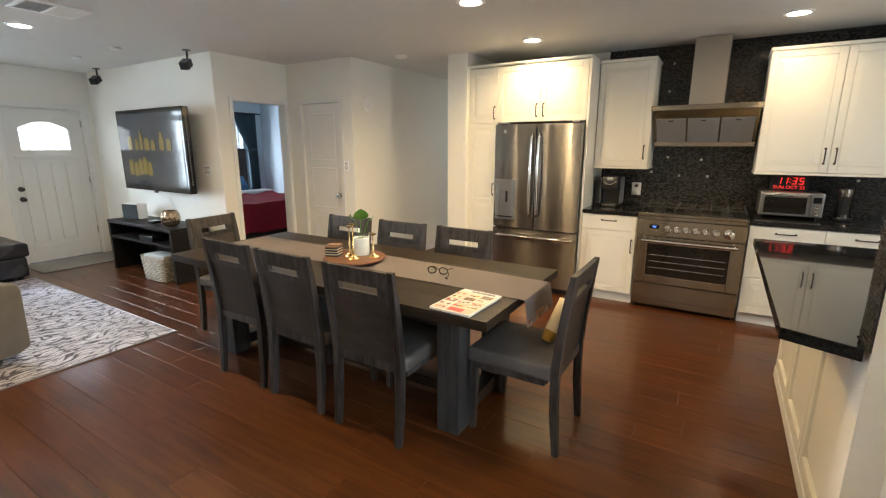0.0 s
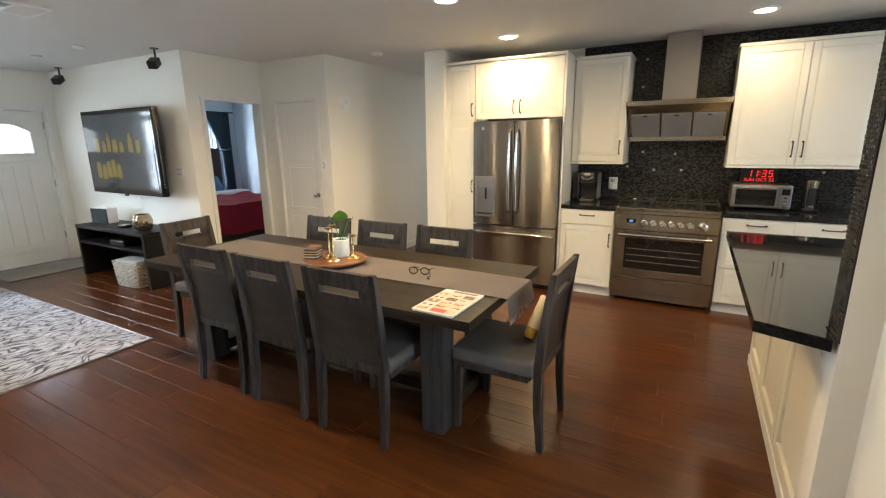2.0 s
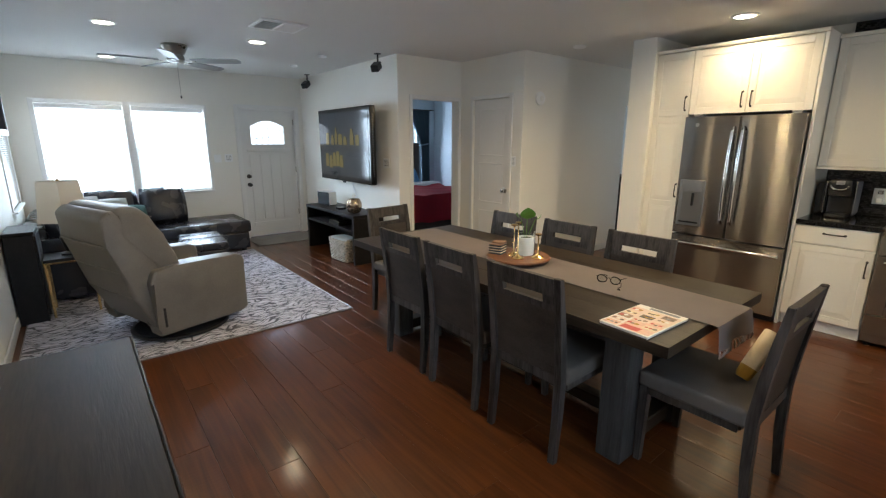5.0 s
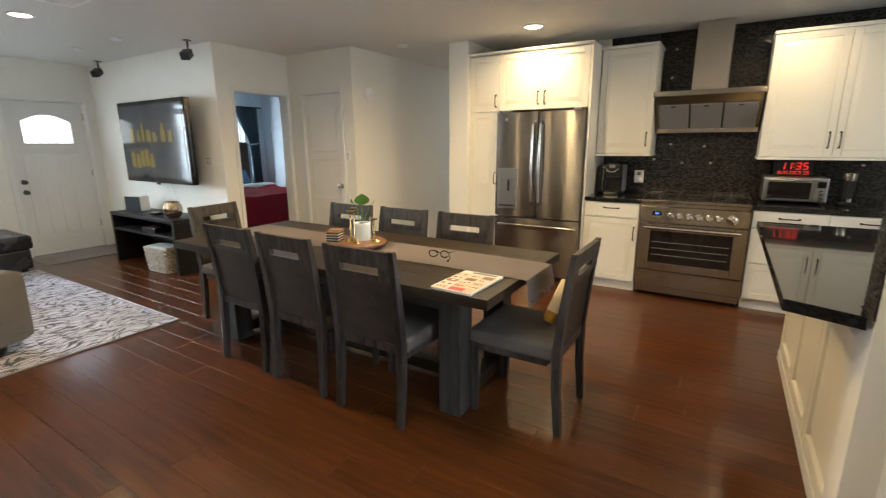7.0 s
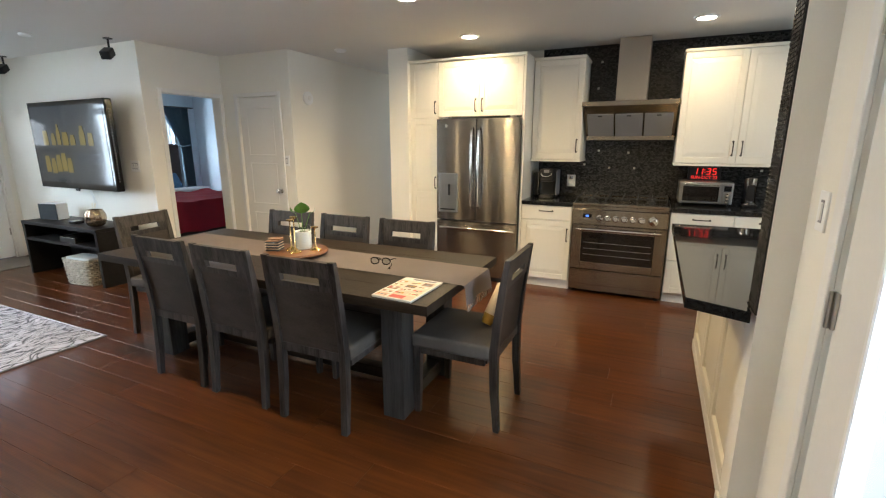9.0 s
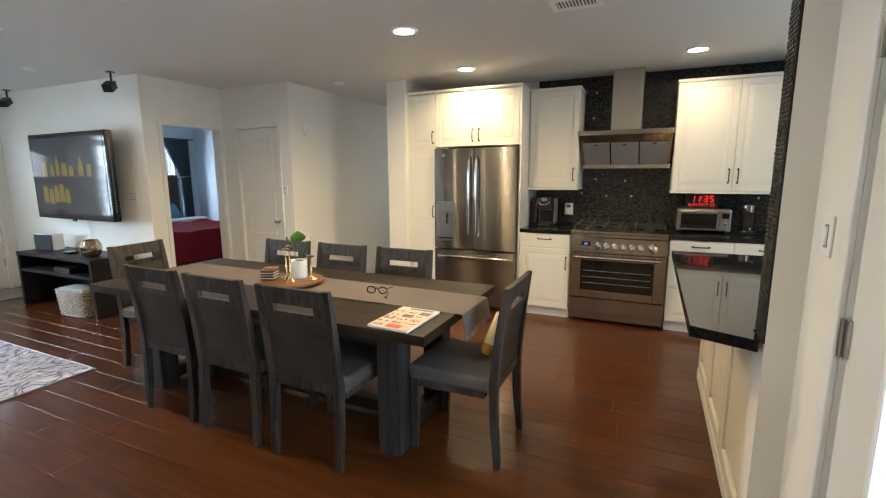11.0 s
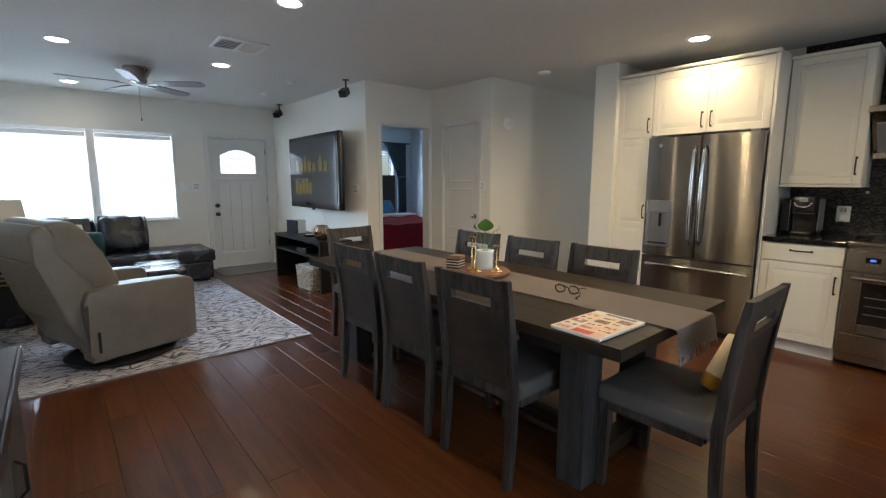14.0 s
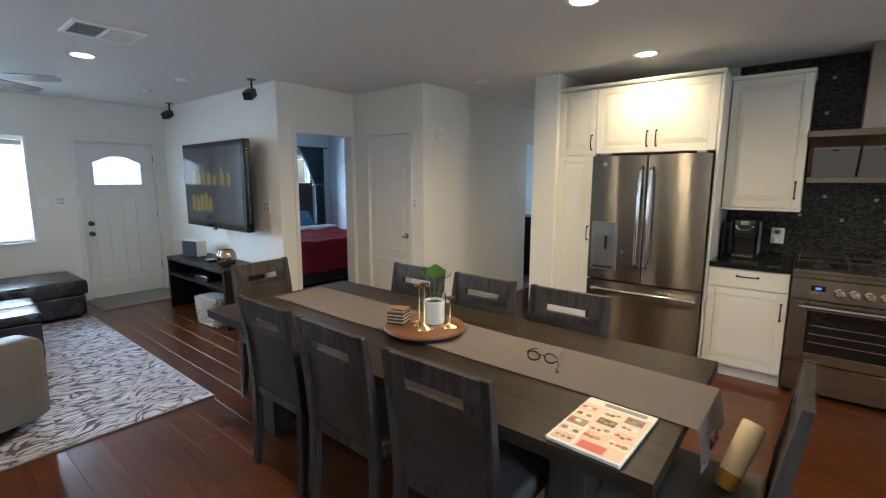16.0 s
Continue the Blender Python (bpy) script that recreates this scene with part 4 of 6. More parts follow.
def upper(x0, x1, doors, label, z=1.271):
    c = thing("wall_cabinet", (x0, 5.87, z), label, "cabinet", "kitchen wall cabinets")
    w = x1 - x0
    part("body", bx(0, w, 0, 0.375, 0.022, 1.0), M_CAB, c)
    part("light_rail", bx(-0.006, w + 0.006, -0.022, 0.375, 0.0, 0.021, 0.003), M_CAB, c)
    part("top_strip", bx(-0.008, w + 0.008, -0.032, 0.375, 1.0, 1.028, 0.004), M_CAB, c)
    if doors == 1:
        cab_door(c, 0, w, 0.025, 1.0, (w - 0.04, 0.16, True))
    else:
        cab_door(c, 0, w / 2, 0.025, 1.0, (w / 2 - 0.035, 0.16, True))
        cab_door(c, w / 2, w, 0.025, 1.0, (w / 2 + 0.035, 0.16, True))


upper(-1.160, -0.660, 1, "cream white single-door wall cabinet above the coffee maker", 1.291)
upper(0.210, 1.190, 2, "cream white double-door wall cabinet above the toaster oven")
upper(1.205, 1.98, 2, "cream white double-door wall cabinet in the corner")

# range
rg = thing("range_cooker", (-0.650, 5.545, 0), "wide stainless steel gas range with one large oven", "range")
W = 0.865
part("body", bx(0.004, W - 0.004, 0.02, 0.68, 0.03, 0.885, 0.003), M_STEELH, rg)
for x in (0.05, W - 0.05):
    for y in (0.06, 0.6):
        part("foot", lathe(B(), [(0.022, 0.0), (0.022, 0.012), (0.014, 0.02), (0.014, 0.095), (0.0, 0.095)], x, y, 12), M_BLACK, rg, "", True)
part("kick_panel", bx(0.012, W - 0.012, 0.012, 0.03, 0.035, 0.095, 0.002), M_STEELH, rg)
drawer = part("storage_drawer", bx(0.006, W - 0.006, -0.012, 0.02, 0.10, 0.252, 0.004), M_STEELH, rg)
part("drawer_lip", bx(0.006, W - 0.006, -0.020, -0.010, 0.237, 0.252, 0.003), M_STEELH, drawer)
bm = B()
for x0, x1, z0, z1 in ((0.006, 0.105, 0.262, 0.70), (W - 0.105, W - 0.006, 0.262, 0.70), (0.105, W - 0.105, 0.262, 0.332), (0.105, W - 0.105, 0.632, 0.70)):
    box(bm, x0, x1, -0.026, 0.02, z0, z1, 0.003)
od = part("oven_door", bm, M_STEELH, rg)
part("oven_window", bx(0.103, W - 0.103, -0.022, -0.010, 0.330, 0.634), M_OVENGLASS, od, "smoked oven glass")
bm = B()
for z in (0.41, 0.47, 0.53):
    tube(bm, [(0.13, -0.023, z), (W - 0.13, -0.023, z)], 0.0018, 6)
part("oven_rack", bm, M_GREYPRINT, od)
bm = tube(B(), [(0.055, -0.075, 0.665), (W - 0.055, -0.075, 0.665)], 0.013, 12)
for x in (0.075, W - 0.075):
    tube(bm, [(x, -0.02, 0.665), (x, -0.075, 0.665)], 0.010, 10)
part("handle", bm, M_CHROME, od, "long steel bar handle", True)
cp = part("control_panel", prism(B(), [(-0.028, 0.715), (-0.024, 0.850), (0.03, 0.858), (0.03, 0.710)], 0.004, W - 0.004, "x"), M_STEELH, rg)
for i, x in enumerate((0.26, 0.335, 0.41, 0.485, 0.56, 0.635, 0.735)):
    r = 0.024 if i < 6 else 0.034
    k = lathe(B(), [(r * 1.25, 0.0), (r * 1.25, 0.004), (r, 0.006), (r * 0.86, 0.034), (r * 0.7, 0.038), (0.0, 0.038)], seg=20, m=pose(x, -0.026, 0.775, 89))
    box(k, x - 0.003, x + 0.003, -0.064, -0.055, 0.765, 0.80)
    part("knob", k, M_CHROME, cp, "brushed steel knob", True)
part("clock_display", bx(0.11, 0.19, -0.029, -0.015, 0.775, 0.812, 0.001), M_GLOSSBLACK, cp)
part("display_digits", bx(0.135, 0.165, -0.0305, -0.0292, 0.785, 0.80), M_BLUELED, cp, "blue glowing clock digits")
for x in (0.12, 0.145, 0.17):
    part("button", lathe(B(), [(0.007, 0.0), (0.006, 0.005), (0.0, 0.006)], seg=10, m=pose(x, -0.0265, 0.758, 89)), M_CHROME, cp)
part("cooktop", bx(0.0, W, -0.012, 0.66, 0.886, 0.912, 0.005, 2), M_STEELH, rg)
part("backguard", bx(0.0, W, 0.645, 0.685, 0.912, 0.938, 0.006), M_STEELH, rg)
for x, y, r in ((0.16, 0.17, 0.04), (0.16, 0.48, 0.034), (0.433, 0.33, 0.055), (0.70, 0.17, 0.034), (0.70, 0.48, 0.045)):
    part("burner", lathe(B(), [(r * 1.3, 0.912), (r * 1.3, 0.918), (r, 0.922), (r, 0.934), (r * 0.8, 0.938), (0.0, 0.939)], x, y, 20), M_IRON, rg, "", True)
for x0 in (0.025, 0.305, 0.57):
    bm = B()
    x1 = x0 + 0.27
    for x in (x0, (x0 + x1) / 2, x1):
        box(bm, x - 0.004, x + 0.004, 0.05, 0.60, 0.944, 0.960, 0.001)
    for y in (0.17, 0.48):
        box(bm, x0, x1, y - 0.004, y + 0.004, 0.945, 0.961, 0.001)
    for x in (x0, x1):
        for y in (0.055, 0.595):
            box(bm, x - 0.004, x + 0.004, y - 0.004, y + 0.004, 0.912, 0.945)
    part("pan_support", bm, M_IRON, rg, "black cast iron grate")

# hood
hd = thing("range_hood", (-0.227, 6.245, 1.465), "stainless steel chimney hood with angled filter panels", "range hood")
part("chimney", bx(-0.14, 0.14, -0.30, 0.0, 0.41, 0.996, 0.003), M_CHIMNEY, hd)
part("canopy", bx(-0.437, 0.437, -0.44, 0.0, 0.362, 0.409, 0.004), M_STEELH, hd, "thin steel canopy slab")
fr_poly = [(-0.425, 0.36), (-0.12, 0.05), (0.0, 0.05), (0.0, 0.36)]
part("housing", prism(B(), fr_poly, -0.418, 0.418, "x"), M_STEELD, hd, "steel housing, dark reflection put into its colour")
slope = math.degrees(math.atan2(0.31, 0.305))
for i in range(3):
    f = part("filter_panel", bx(-0.125, 0.125, -0.012, 0.004, -0.145, 0.145, 0.004), M_FILTER, hd, "pale filter panel")
    f.matrix_basis = pose(-0.267 + 0.267 * i, -0.262, 0.190, 90 - slope)
    part("latch", bx(-0.02, 0.02, -0.018, -0.012, 0.122, 0.136, 0.002), M_BLACK, f)
part("lower_bar", bx(-0.418, 0.418, -0.172, -0.10, 0.040, 0.088, 0.004), M_STEELH, hd)
for x in (-0.28, 0.28):
    part("hood_lamp", lathe(B(), [(0.03, 0.0), (0.03, -0.004), (0.0, -0.005)], x, -0.38, 16), M_CHROME, hd).location.z = 0.362

# backsplash and wall-end mosaic: small staggered glass tiles on dark grout


def mosaic(name, u0, u1, z0, z1, place, parent, tw=0.020, th=0.0125, gap=0.002, t=0.004, holes=()):
    rng = random.Random(7)
    verts, faces = [], []
    rows = int((z1 - z0) / (th + gap))
    for r in range(rows):
        z = z0 + r * (th + gap)
        u = u0 - (r % 2) * tw / 2
        while u < u1:
            a, c = max(u, u0), min(u + tw, u1)
            u += tw + gap
            if c - a < 0.004 or any(h[0] < (a + c) / 2 < h[1] and h[2] < z + th / 2 < h[3] for h in holes):
                continue
            d = t + rng.uniform(-0.0008, 0.0008)
            e = 0.0015
            k = len(verts)
            tilt = rng.uniform(-0.0004, 0.0004)
            verts += [place(a, 0, z), place(c, 0, z), place(c, 0, z + th), place(a, 0, z + th)]
            verts += [place(a + e, d + tilt, z + e), place(c - e, d - tilt, z + e), place(c - e, d - tilt, z + th - e), place(a + e, d + tilt, z + th - e)]
            faces += [(k + 4, k + 5, k + 6, k + 7)] + [(k + i, k + (i + 1) % 4, k + 4 + (i + 1) % 4, k + 4 + i) for i in range(4)]
    me = bpy.data.meshes.new(name)
    me.from_pydata(verts, [], faces)
    me.materials.append(M_MOSAIC)
    ob = new(name, me)
    ob.parent = parent
    ob["kind"] = "stuff"
    return ob


bs = tagged(fixed("backsplash", bx(-1.165, 1.99, BACK_Y - 0.006, BACK_Y, 0.90, CEIL), M_GROUT), "black glass mosaic backsplash behind the range", "backsplash")
mosaic("tiles", -1.16, 1.4, 0.91, 2.46, lambda u, d, z: (u, BACK_Y - 0.006 - d, z), bs, holes=[(-1.15, -0.67, 1.33, 2.3), (0.23, 1.4, 1.33, 2.3)])
for i, (x, z) in enumerate([(-0.52, 1.40), (-0.22, 1.38), (-0.40, 1.22), (-0.15, 1.22), (-0.57, 2.04), (-0.55, 2.30), (-0.66, 1.25), (0.98, 1.22)]):
    part("accent_tile", bx(x - 0.011, x + 0.011, BACK_Y - 0.012, BACK_Y - 0.008, z - 0.011, z + 0.011, 0.001), M_NICKEL, bs, "silver accent tile")
en = tagged(fixed("wall_end_mosaic", bx(0.414, 0.42, 2.757, 2.882, 0.90, CEIL), M_GROUT), "black glass mosaic on the wall end beside the peninsula", "backsplash")
mosaic("tiles", 2.762, 2.878, 0.91, CEIL - 0.005, lambda u, d, z: (0.414 - d, u, z), en, t=0.0025)
mosaic("tiles", 0.42, 1.6, 0.91, CEIL - 0.005, lambda u, d, z: (u, 2.88 + d, z), en)

# peninsula
pn = thing("peninsula_cabinet", (0.43, 2.885, 0), "cream white peninsula cabinet with panelled living-room side", "cabinet")
part("body", bx(0.02, 0.70, 0.0, 1.70, 0.0, 0.862), M_CAB, pn)
for i in range(3):
    y0, y1 = 0.02 + i * 0.56, 0.57 + i * 0.56
    for nm, a0, a1, z0, z1 in (("stile", y0, y0 + 0.06, 0.075, 0.862), ("stile", y1 - 0.06, y1, 0.075, 0.862), ("rail", y0 + 0.06, y1 - 0.06, 0.075, 0.145), ("rail", y0 + 0.06, y1 - 0.06, 0.79, 0.862)):
        part(nm, bx(0.0, 0.0195, a0, a1, z0, z1, 0.003), M_CAB, pn)
    part("panel", bx(0.008, 0.0195, y0 + 0.085, y1 - 0.085, 0.195, 0.765, 0.006), M_CAB, pn)
part("skirting", bx(-0.004, 0.02, 0.0, 1.70, 0.0, 0.07, 0.003), M_TRIM, pn)
pw = thing("peninsula_worktop", (0.0, 0.0, 0.866), "polished black granite peninsula worktop with a clipped corner", "worktop")
part("slab", prism(B(), [(0.205, 2.845), (0.405, 2.762), (0.405, 2.89), (1.16, 2.89), (1.16, 4.64), (0.205, 4.64)], 0.0, 0.042, "z", 0.002, 1), M_GRANITE, pw)

# toaster oven, clock, machines
to = thing("toaster_oven", (0.277, 5.83, CT), "brushed steel toaster oven with a dark glass door", "toaster oven")
part("body", bx(0.0, 0.445, 0.02, 0.36, 0.018, 0.222, 0.014, 2), M_STEELP, to)
for x in (0.03, 0.415):
    for y in (0.05, 0.33):
        part("foot", lathe(B(), [(0.012, 0.0), (0.012, 0.018), (0.0, 0.018)], x, y, 10), M_BLACK, to)
dd = part("door", bx(0.012, 0.350, 0.004, 0.022, 0.026, 0.210, 0.004), M_STEELP, to)
part("door_glass", bx(0.034, 0.328, -0.001, 0.006, 0.044, 0.182, 0.002), M_OVENGLASS, dd, "dark glass")
part("handle", tube(tube(tube(B(), [(0.04, -0.03, 0.197), (0.322, -0.03, 0.197)], 0.007, 10), [(0.06, 0.006, 0.197), (0.06, -0.03, 0.197)], 0.005), [(0.30, 0.006, 0.197), (0.30, -0.03, 0.197)], 0.005), M_CHROME, dd, "", True)
cpn = part("control_panel", bx(0.358, 0.436, 0.010, 0.024, 0.026, 0.210, 0.003), M_STEELP, to)
part("screen", bx(0.368, 0.426, 0.006, 0.012, 0.140, 0.190, 0.001), M_GLOSSBLACK, cpn)
for z in (0.048, 0.080, 0.112):
    part("knob", lathe(B(), [(0.015, 0.0), (0.013, 0.018), (0.0, 0.019)], seg=14, m=pose(0.397, 0.010, z, 90)), M_CHROME, cpn, "", True)

ck = thing("digital_clock", (0.487, 6.06, CT + 0.2225), "black digital clock with red glowing digits on the toaster oven", "clock")
part("case", bx(-0.14, 0.14, -0.02, 0.02, 0.0, 0.125, 0.004), M_BLACK, ck)


def words(text, size, at, parent, material, name, m=None):
    cu = bpy.data.curves.new(name, "FONT")
    cu.body, cu.size, cu.align_x, cu.align_y, cu.extrude = text, size, "CENTER", "CENTER", 0.0006
    tmp = bpy.data.objects.new(name, cu)
    scene.collection.objects.link(tmp)
    dg = bpy.context.evaluated_depsgraph_get()
    me = bpy.data.meshes.new_from_object(tmp.evaluated_get(dg))
    bpy.data.objects.remove(tmp)
    me.materials.clear()
    me.materials.append(material)
    ob = new(name, me)
    ob.parent = parent
    ob.matrix_basis = m if m is not None else pose(*at, 90)
    return ob


SEGS = {"1": "bc", "3": "abgcd", "5": "afgcd"}


def segment_digit(bm, ch_, x, z, w, h, t=0.0075, lean=0.12):
    """A slanted seven-segment numeral standing at x, z."""
    def bar(x0, x1, z0, z1):
        prism(bm, [(x + x0 + lean * z0, z + z0), (x + x1 + lean * z0, z + z0), (x + x1 + lean * z1, z + z1), (x + x0 + lean * z1, z + z1)], -0.0218, -0.0206, "y")
    m_ = h / 2
    bars = {"a": (0.1 * w, 0.9 * w, h - t, h), "d": (0.1 * w, 0.9 * w, 0, t), "g": (0.1 * w, 0.9 * w, m_ - t / 2, m_ + t / 2),
            "b": (w - t, w, m_ + 0.002, h - 0.002), "c": (w - t, w, 0.002, m_ - 0.002), "e": (0, t, 0.002, m_ - 0.002), "f": (0, t, m_ + 0.002, h - 0.002)}
    for key in SEGS[ch_]:
        bar(*bars[key])


for ch_, x in (("1", -0.098), ("1", -0.052), ("3", 0.012), ("5", 0.062)):
    bm = B()
    segment_digit(bm, ch_, x, 0.056, 0.036, 0.060)
    part("time_digit", bm, M_LED, ck)
bm = B()
for z in (0.072, 0.096):
    box(bm, -0.003, 0.005, -0.0218, -0.0206, z, z + 0.008)
part("time_colon", bm, M_LED, ck)
words("SUN OCT 23", 0.040, (0.0, -0.0212, 0.028), ck, M_LED, "date_digits")

km = thing("coffee_maker", (-1.15, 5.86, CT), "black and silver pod coffee maker on the worktop", "coffee maker")
part("water_tank", bx(0.0, 0.07, 0.06, 0.27, 0.0, 0.27, 0.02, 2), M_GLOSSBLACK, km)
part("body", bx(0.075, 0.25, 0.10, 0.30, 0.0, 0.30, 0.025, 2), M_BLACK, km)
part("head", bx(0.085, 0.24, -0.01, 0.14, 0.17, 0.31, 0.03, 2), M_BLACK, km)
part("head_ring", tube(B(), [(0.163 + 0.055 * math.cos(a), -0.014, 0.262 + 0.038 * math.sin(a)) for a in [math.pi * (1.0 + i / 12) for i in range(13)]], 0.009, 8), M_CHROME, km, "silver handle arc", True)
part("display", bx(0.135, 0.19, -0.016, -0.010, 0.268, 0.298, 0.002), M_GREYPRINT, km)
part("drip_base", bx(0.09, 0.235, -0.02, 0.12, 0.0, 0.03, 0.012, 2), M_BLACK, km)
part("side_trim", bx(0.070, 0.0745, 0.02, 0.26, 0.03, 0.29, 0.001), M_CHROME, km)
part("side_trim", bx(0.251, 0.257, 0.06, 0.26, 0.03, 0.29, 0.001), M_GREYPRINT, km)

ol = thing("wall_outlet", (-0.79, BACK_Y - 0.012, 1.07), "white wall outlet with a plugged-in adapter", "outlet")
part("cover", bx(-0.045, 0.045, -0.006, 0.0, -0.065, 0.065, 0.002), M_PLATE, ol)
part("adapter", bx(-0.022, 0.022, -0.045, -0.006, -0.055, -0.01, 0.006), M_PLATE, ol)
part("adapter_lens", bx(-0.018, 0.018, -0.02, -0.006, 0.012, 0.05, 0.006), M_CHROME, ol)

gm = thing("soda_maker", (0.865, 5.97, CT), "upright brushed steel and black drinks machine", "appliance")
part("column", lathe(B(), [(0.052, 0.0), (0.052, 0.20), (0.056, 0.22), (0.056, 0.26), (0.0, 0.265)], seg=24), M_STEEL, gm, "", True)
part("front_panel", bx(-0.032, 0.032, -0.062, -0.03, 0.03, 0.20, 0.008), M_BLACK, gm)
part("base", bx(-0.055, 0.055, -0.10, 0.05, 0.0, 0.025, 0.008), M_BLACK, gm)
part("cup", lathe(B(), [(0.0, 0.026), (0.026, 0.026), (0.032, 0.06), (0.029, 0.06), (0.023, 0.03), (0.0, 0.03)], 0.0, -0.07, 16), M_CHROME, gm, "", True)

# ---------- dining ----------
TX0, TX1, TY0, TY1, TZ = -3.305, -0.826, 2.698, 3.718, 0.755
tb = thing("dining_table", ((TX0 + TX1) / 2, (TY0 + TY1) / 2, 0), "long grey-washed dark wood trestle dining table", "table", "", 0.3)
hx, hy = (TX1 - TX0) / 2, (TY1 - TY0) / 2
n = 5
for i in range(n):
    y0 = -hy + 2 * hy * i / n
    part("top_plank", bx(-hx, hx, y0 + 0.0001, y0 + 2 * hy / n - 0.0001, TZ - 0.048, TZ, 0.0008), M_TABLE, tb)
part("apron", bx(-hx + 0.30, hx - 0.30, -hy + 0.24, -hy + 0.27, TZ - 0.12, TZ - 0.048, 0.003), M_TABLE, tb)
part("apron", bx(-hx + 0.30, hx - 0.30, hy - 0.27, hy - 0.24, TZ - 0.12, TZ - 0.048, 0.003), M_TABLE, tb)
for s in (-1, 1):
    xc = s * (hx - 0.30)
    for sy in (-1, 1):
        yc = sy * (hy - 0.245)
        part("leg", bx(xc - 0.065, xc + 0.065, yc - 0.065, yc + 0.065, 0.0, TZ - 0.11, 0.006, 2), M_TABLEY, tb)
    part("foot_rail", bx(xc - 0.045, xc + 0.045, -hy + 0.311, hy - 0.311, 0.03, 0.11, 0.005), M_TABLE, tb)
    part("top_rail", bx(xc - 0.055, xc + 0.055, -hy + 0.14, hy - 0.14, TZ - 0.11, TZ - 0.0485, 0.005), M_TABLE, tb)
part("stretcher", bx(-hx + 0.346, hx - 0.346, -0.04, 0.04, 0.035, 0.105, 0.005), M_TABLE, tb)


def dining_chair():
    """Local: the backrest at y = 0, the seat in front of it towards +y."""
    c = thing("dining_chair", (0, 0, 0), "grey-brown wooden dining chair with a slotted back and grey padded seat", "chair", "dining chairs")
    w = 0.225
    curve = [(0.00, 0.0), (0.018, 0.22), (0.024, 0.44), (0.008, 0.62), (-0.016, 0.80), (-0.036, 0.935)]
    half = [0.016, 0.019, 0.021, 0.020, 0.017, 0.014]
    poly = [(y - h, z) for (y, z), h in zip(curve, half)] + [(y + h, z) for (y, z), h in reversed(list(zip(curve, half)))]
    for s in (-1, 1):
        part("back_leg", prism(B(), poly, s * w - (0.038 if s > 0 else 0), s * w + (0.038 if s < 0 else 0), "x", 0.003), M_CHAIR, c)
        x0, x1 = sorted((s * w, s * (w - 0.042)))
        bm = B()
        a = [bm.verts.new(p) for p in ((x0 + 0.006, 0.448, 0), (x1 - 0.006, 0.448, 0), (x1 - 0.006, 0.478, 0), (x0 + 0.006, 0.478, 0))]
        b = [bm.verts.new(p) for p in ((x0, 0.438, 0.40), (x1, 0.438, 0.40), (x1, 0.480, 0.40), (x0, 0.480, 0.40))]
        bm.faces.new(a[::-1]), bm.faces.new(b)
        for i in range(4):
            bm.faces.new((a[i], a[(i + 1) % 4], b[(i + 1) % 4], b[i]))
        part("front_leg", bm, M_CHAIR, c)

    def back_y(z):
        for (y0, z0), (y1, z1) in zip(curve, curve[1:]):
            if z0 <= z <= z1:
                return y0 + (y1 - y0) * (z - z0) / (z1 - z0)
        return curve[-1][0]

    iw = w - 0.038

    def slab(name, x0, x1, z0, z1, t=0.010, k=6, mat=M_CHAIR):
        zs = [z0 + (z1 - z0) * i / k for i in range(k + 1)]
        outline = [(back_y(z) - t, z) for z in zs] + [(back_y(z) + t, z) for z in reversed(zs)]
        part(name, prism(B(), outline, x0, x1, "x"), mat, c)
    slab("lower_rail", -iw, iw, 0.40, 0.445, 0.010, 2)
    slab("panel_rail", -iw, iw, 0.775, 0.806, 0.012, 1)
    slab("backrest", -iw, iw, 0.445, 0.775, 0.0055, 6, M_BACKWEAVE)
    slab("slot_stile", -iw, -iw + 0.064, 0.806, 0.846, 0.0135, 1)
    slab("slot_stile", iw - 0.064, iw, 0.806, 0.846, 0.0135, 1)
    slab("top_rail", -iw, iw, 0.846, 0.930, 0.0135, 3)
    bm = B()
    box(bm, -w + 0.02, w - 0.02, 0.06, 0.085, 0.37, 0.425, 0.003)
    box(bm, -w + 0.04, w - 0.04, 0.45, 0.472, 0.36, 0.40, 0.003)
    for s in (-1, 1):
        x0, x1 = sorted((s * (w - 0.008), s * (w - 0.03)))
        box(bm, x0, x1, 0.07, 0.44, 0.36, 0.40, 0.003)
    part("seat_frame", bm, M_CHAIR, c)
    bm = bx(-w - 0.006, w + 0.006, 0.040, 0.492, 0.396, 0.475, 0.022, 3)
    part("seat", bm, M_SEAT, c, "grey linen padded seat", True)
    return c


ch = dining_chair()
ch.matrix_basis = pose(-2.575, 2.678, 0)
for x, y, r in ((-2.045, 2.664, -1), (-1.480, 2.648, 0.6)):
    copy_thing(ch, pose(x, y, 0, 0, 0, r))
for x, r in ((-2.64, 181), (-2.10, 179), (-1.55, 180.5)):
    copy_thing(ch, pose(x, 3.79, 0, 0, 0, r))
copy_thing(ch, pose(-3.60, 3.225, 0, 0, 0, -84))
copy_thing(ch, pose(-0.572, 3.212, 0, 0, 0, 90))

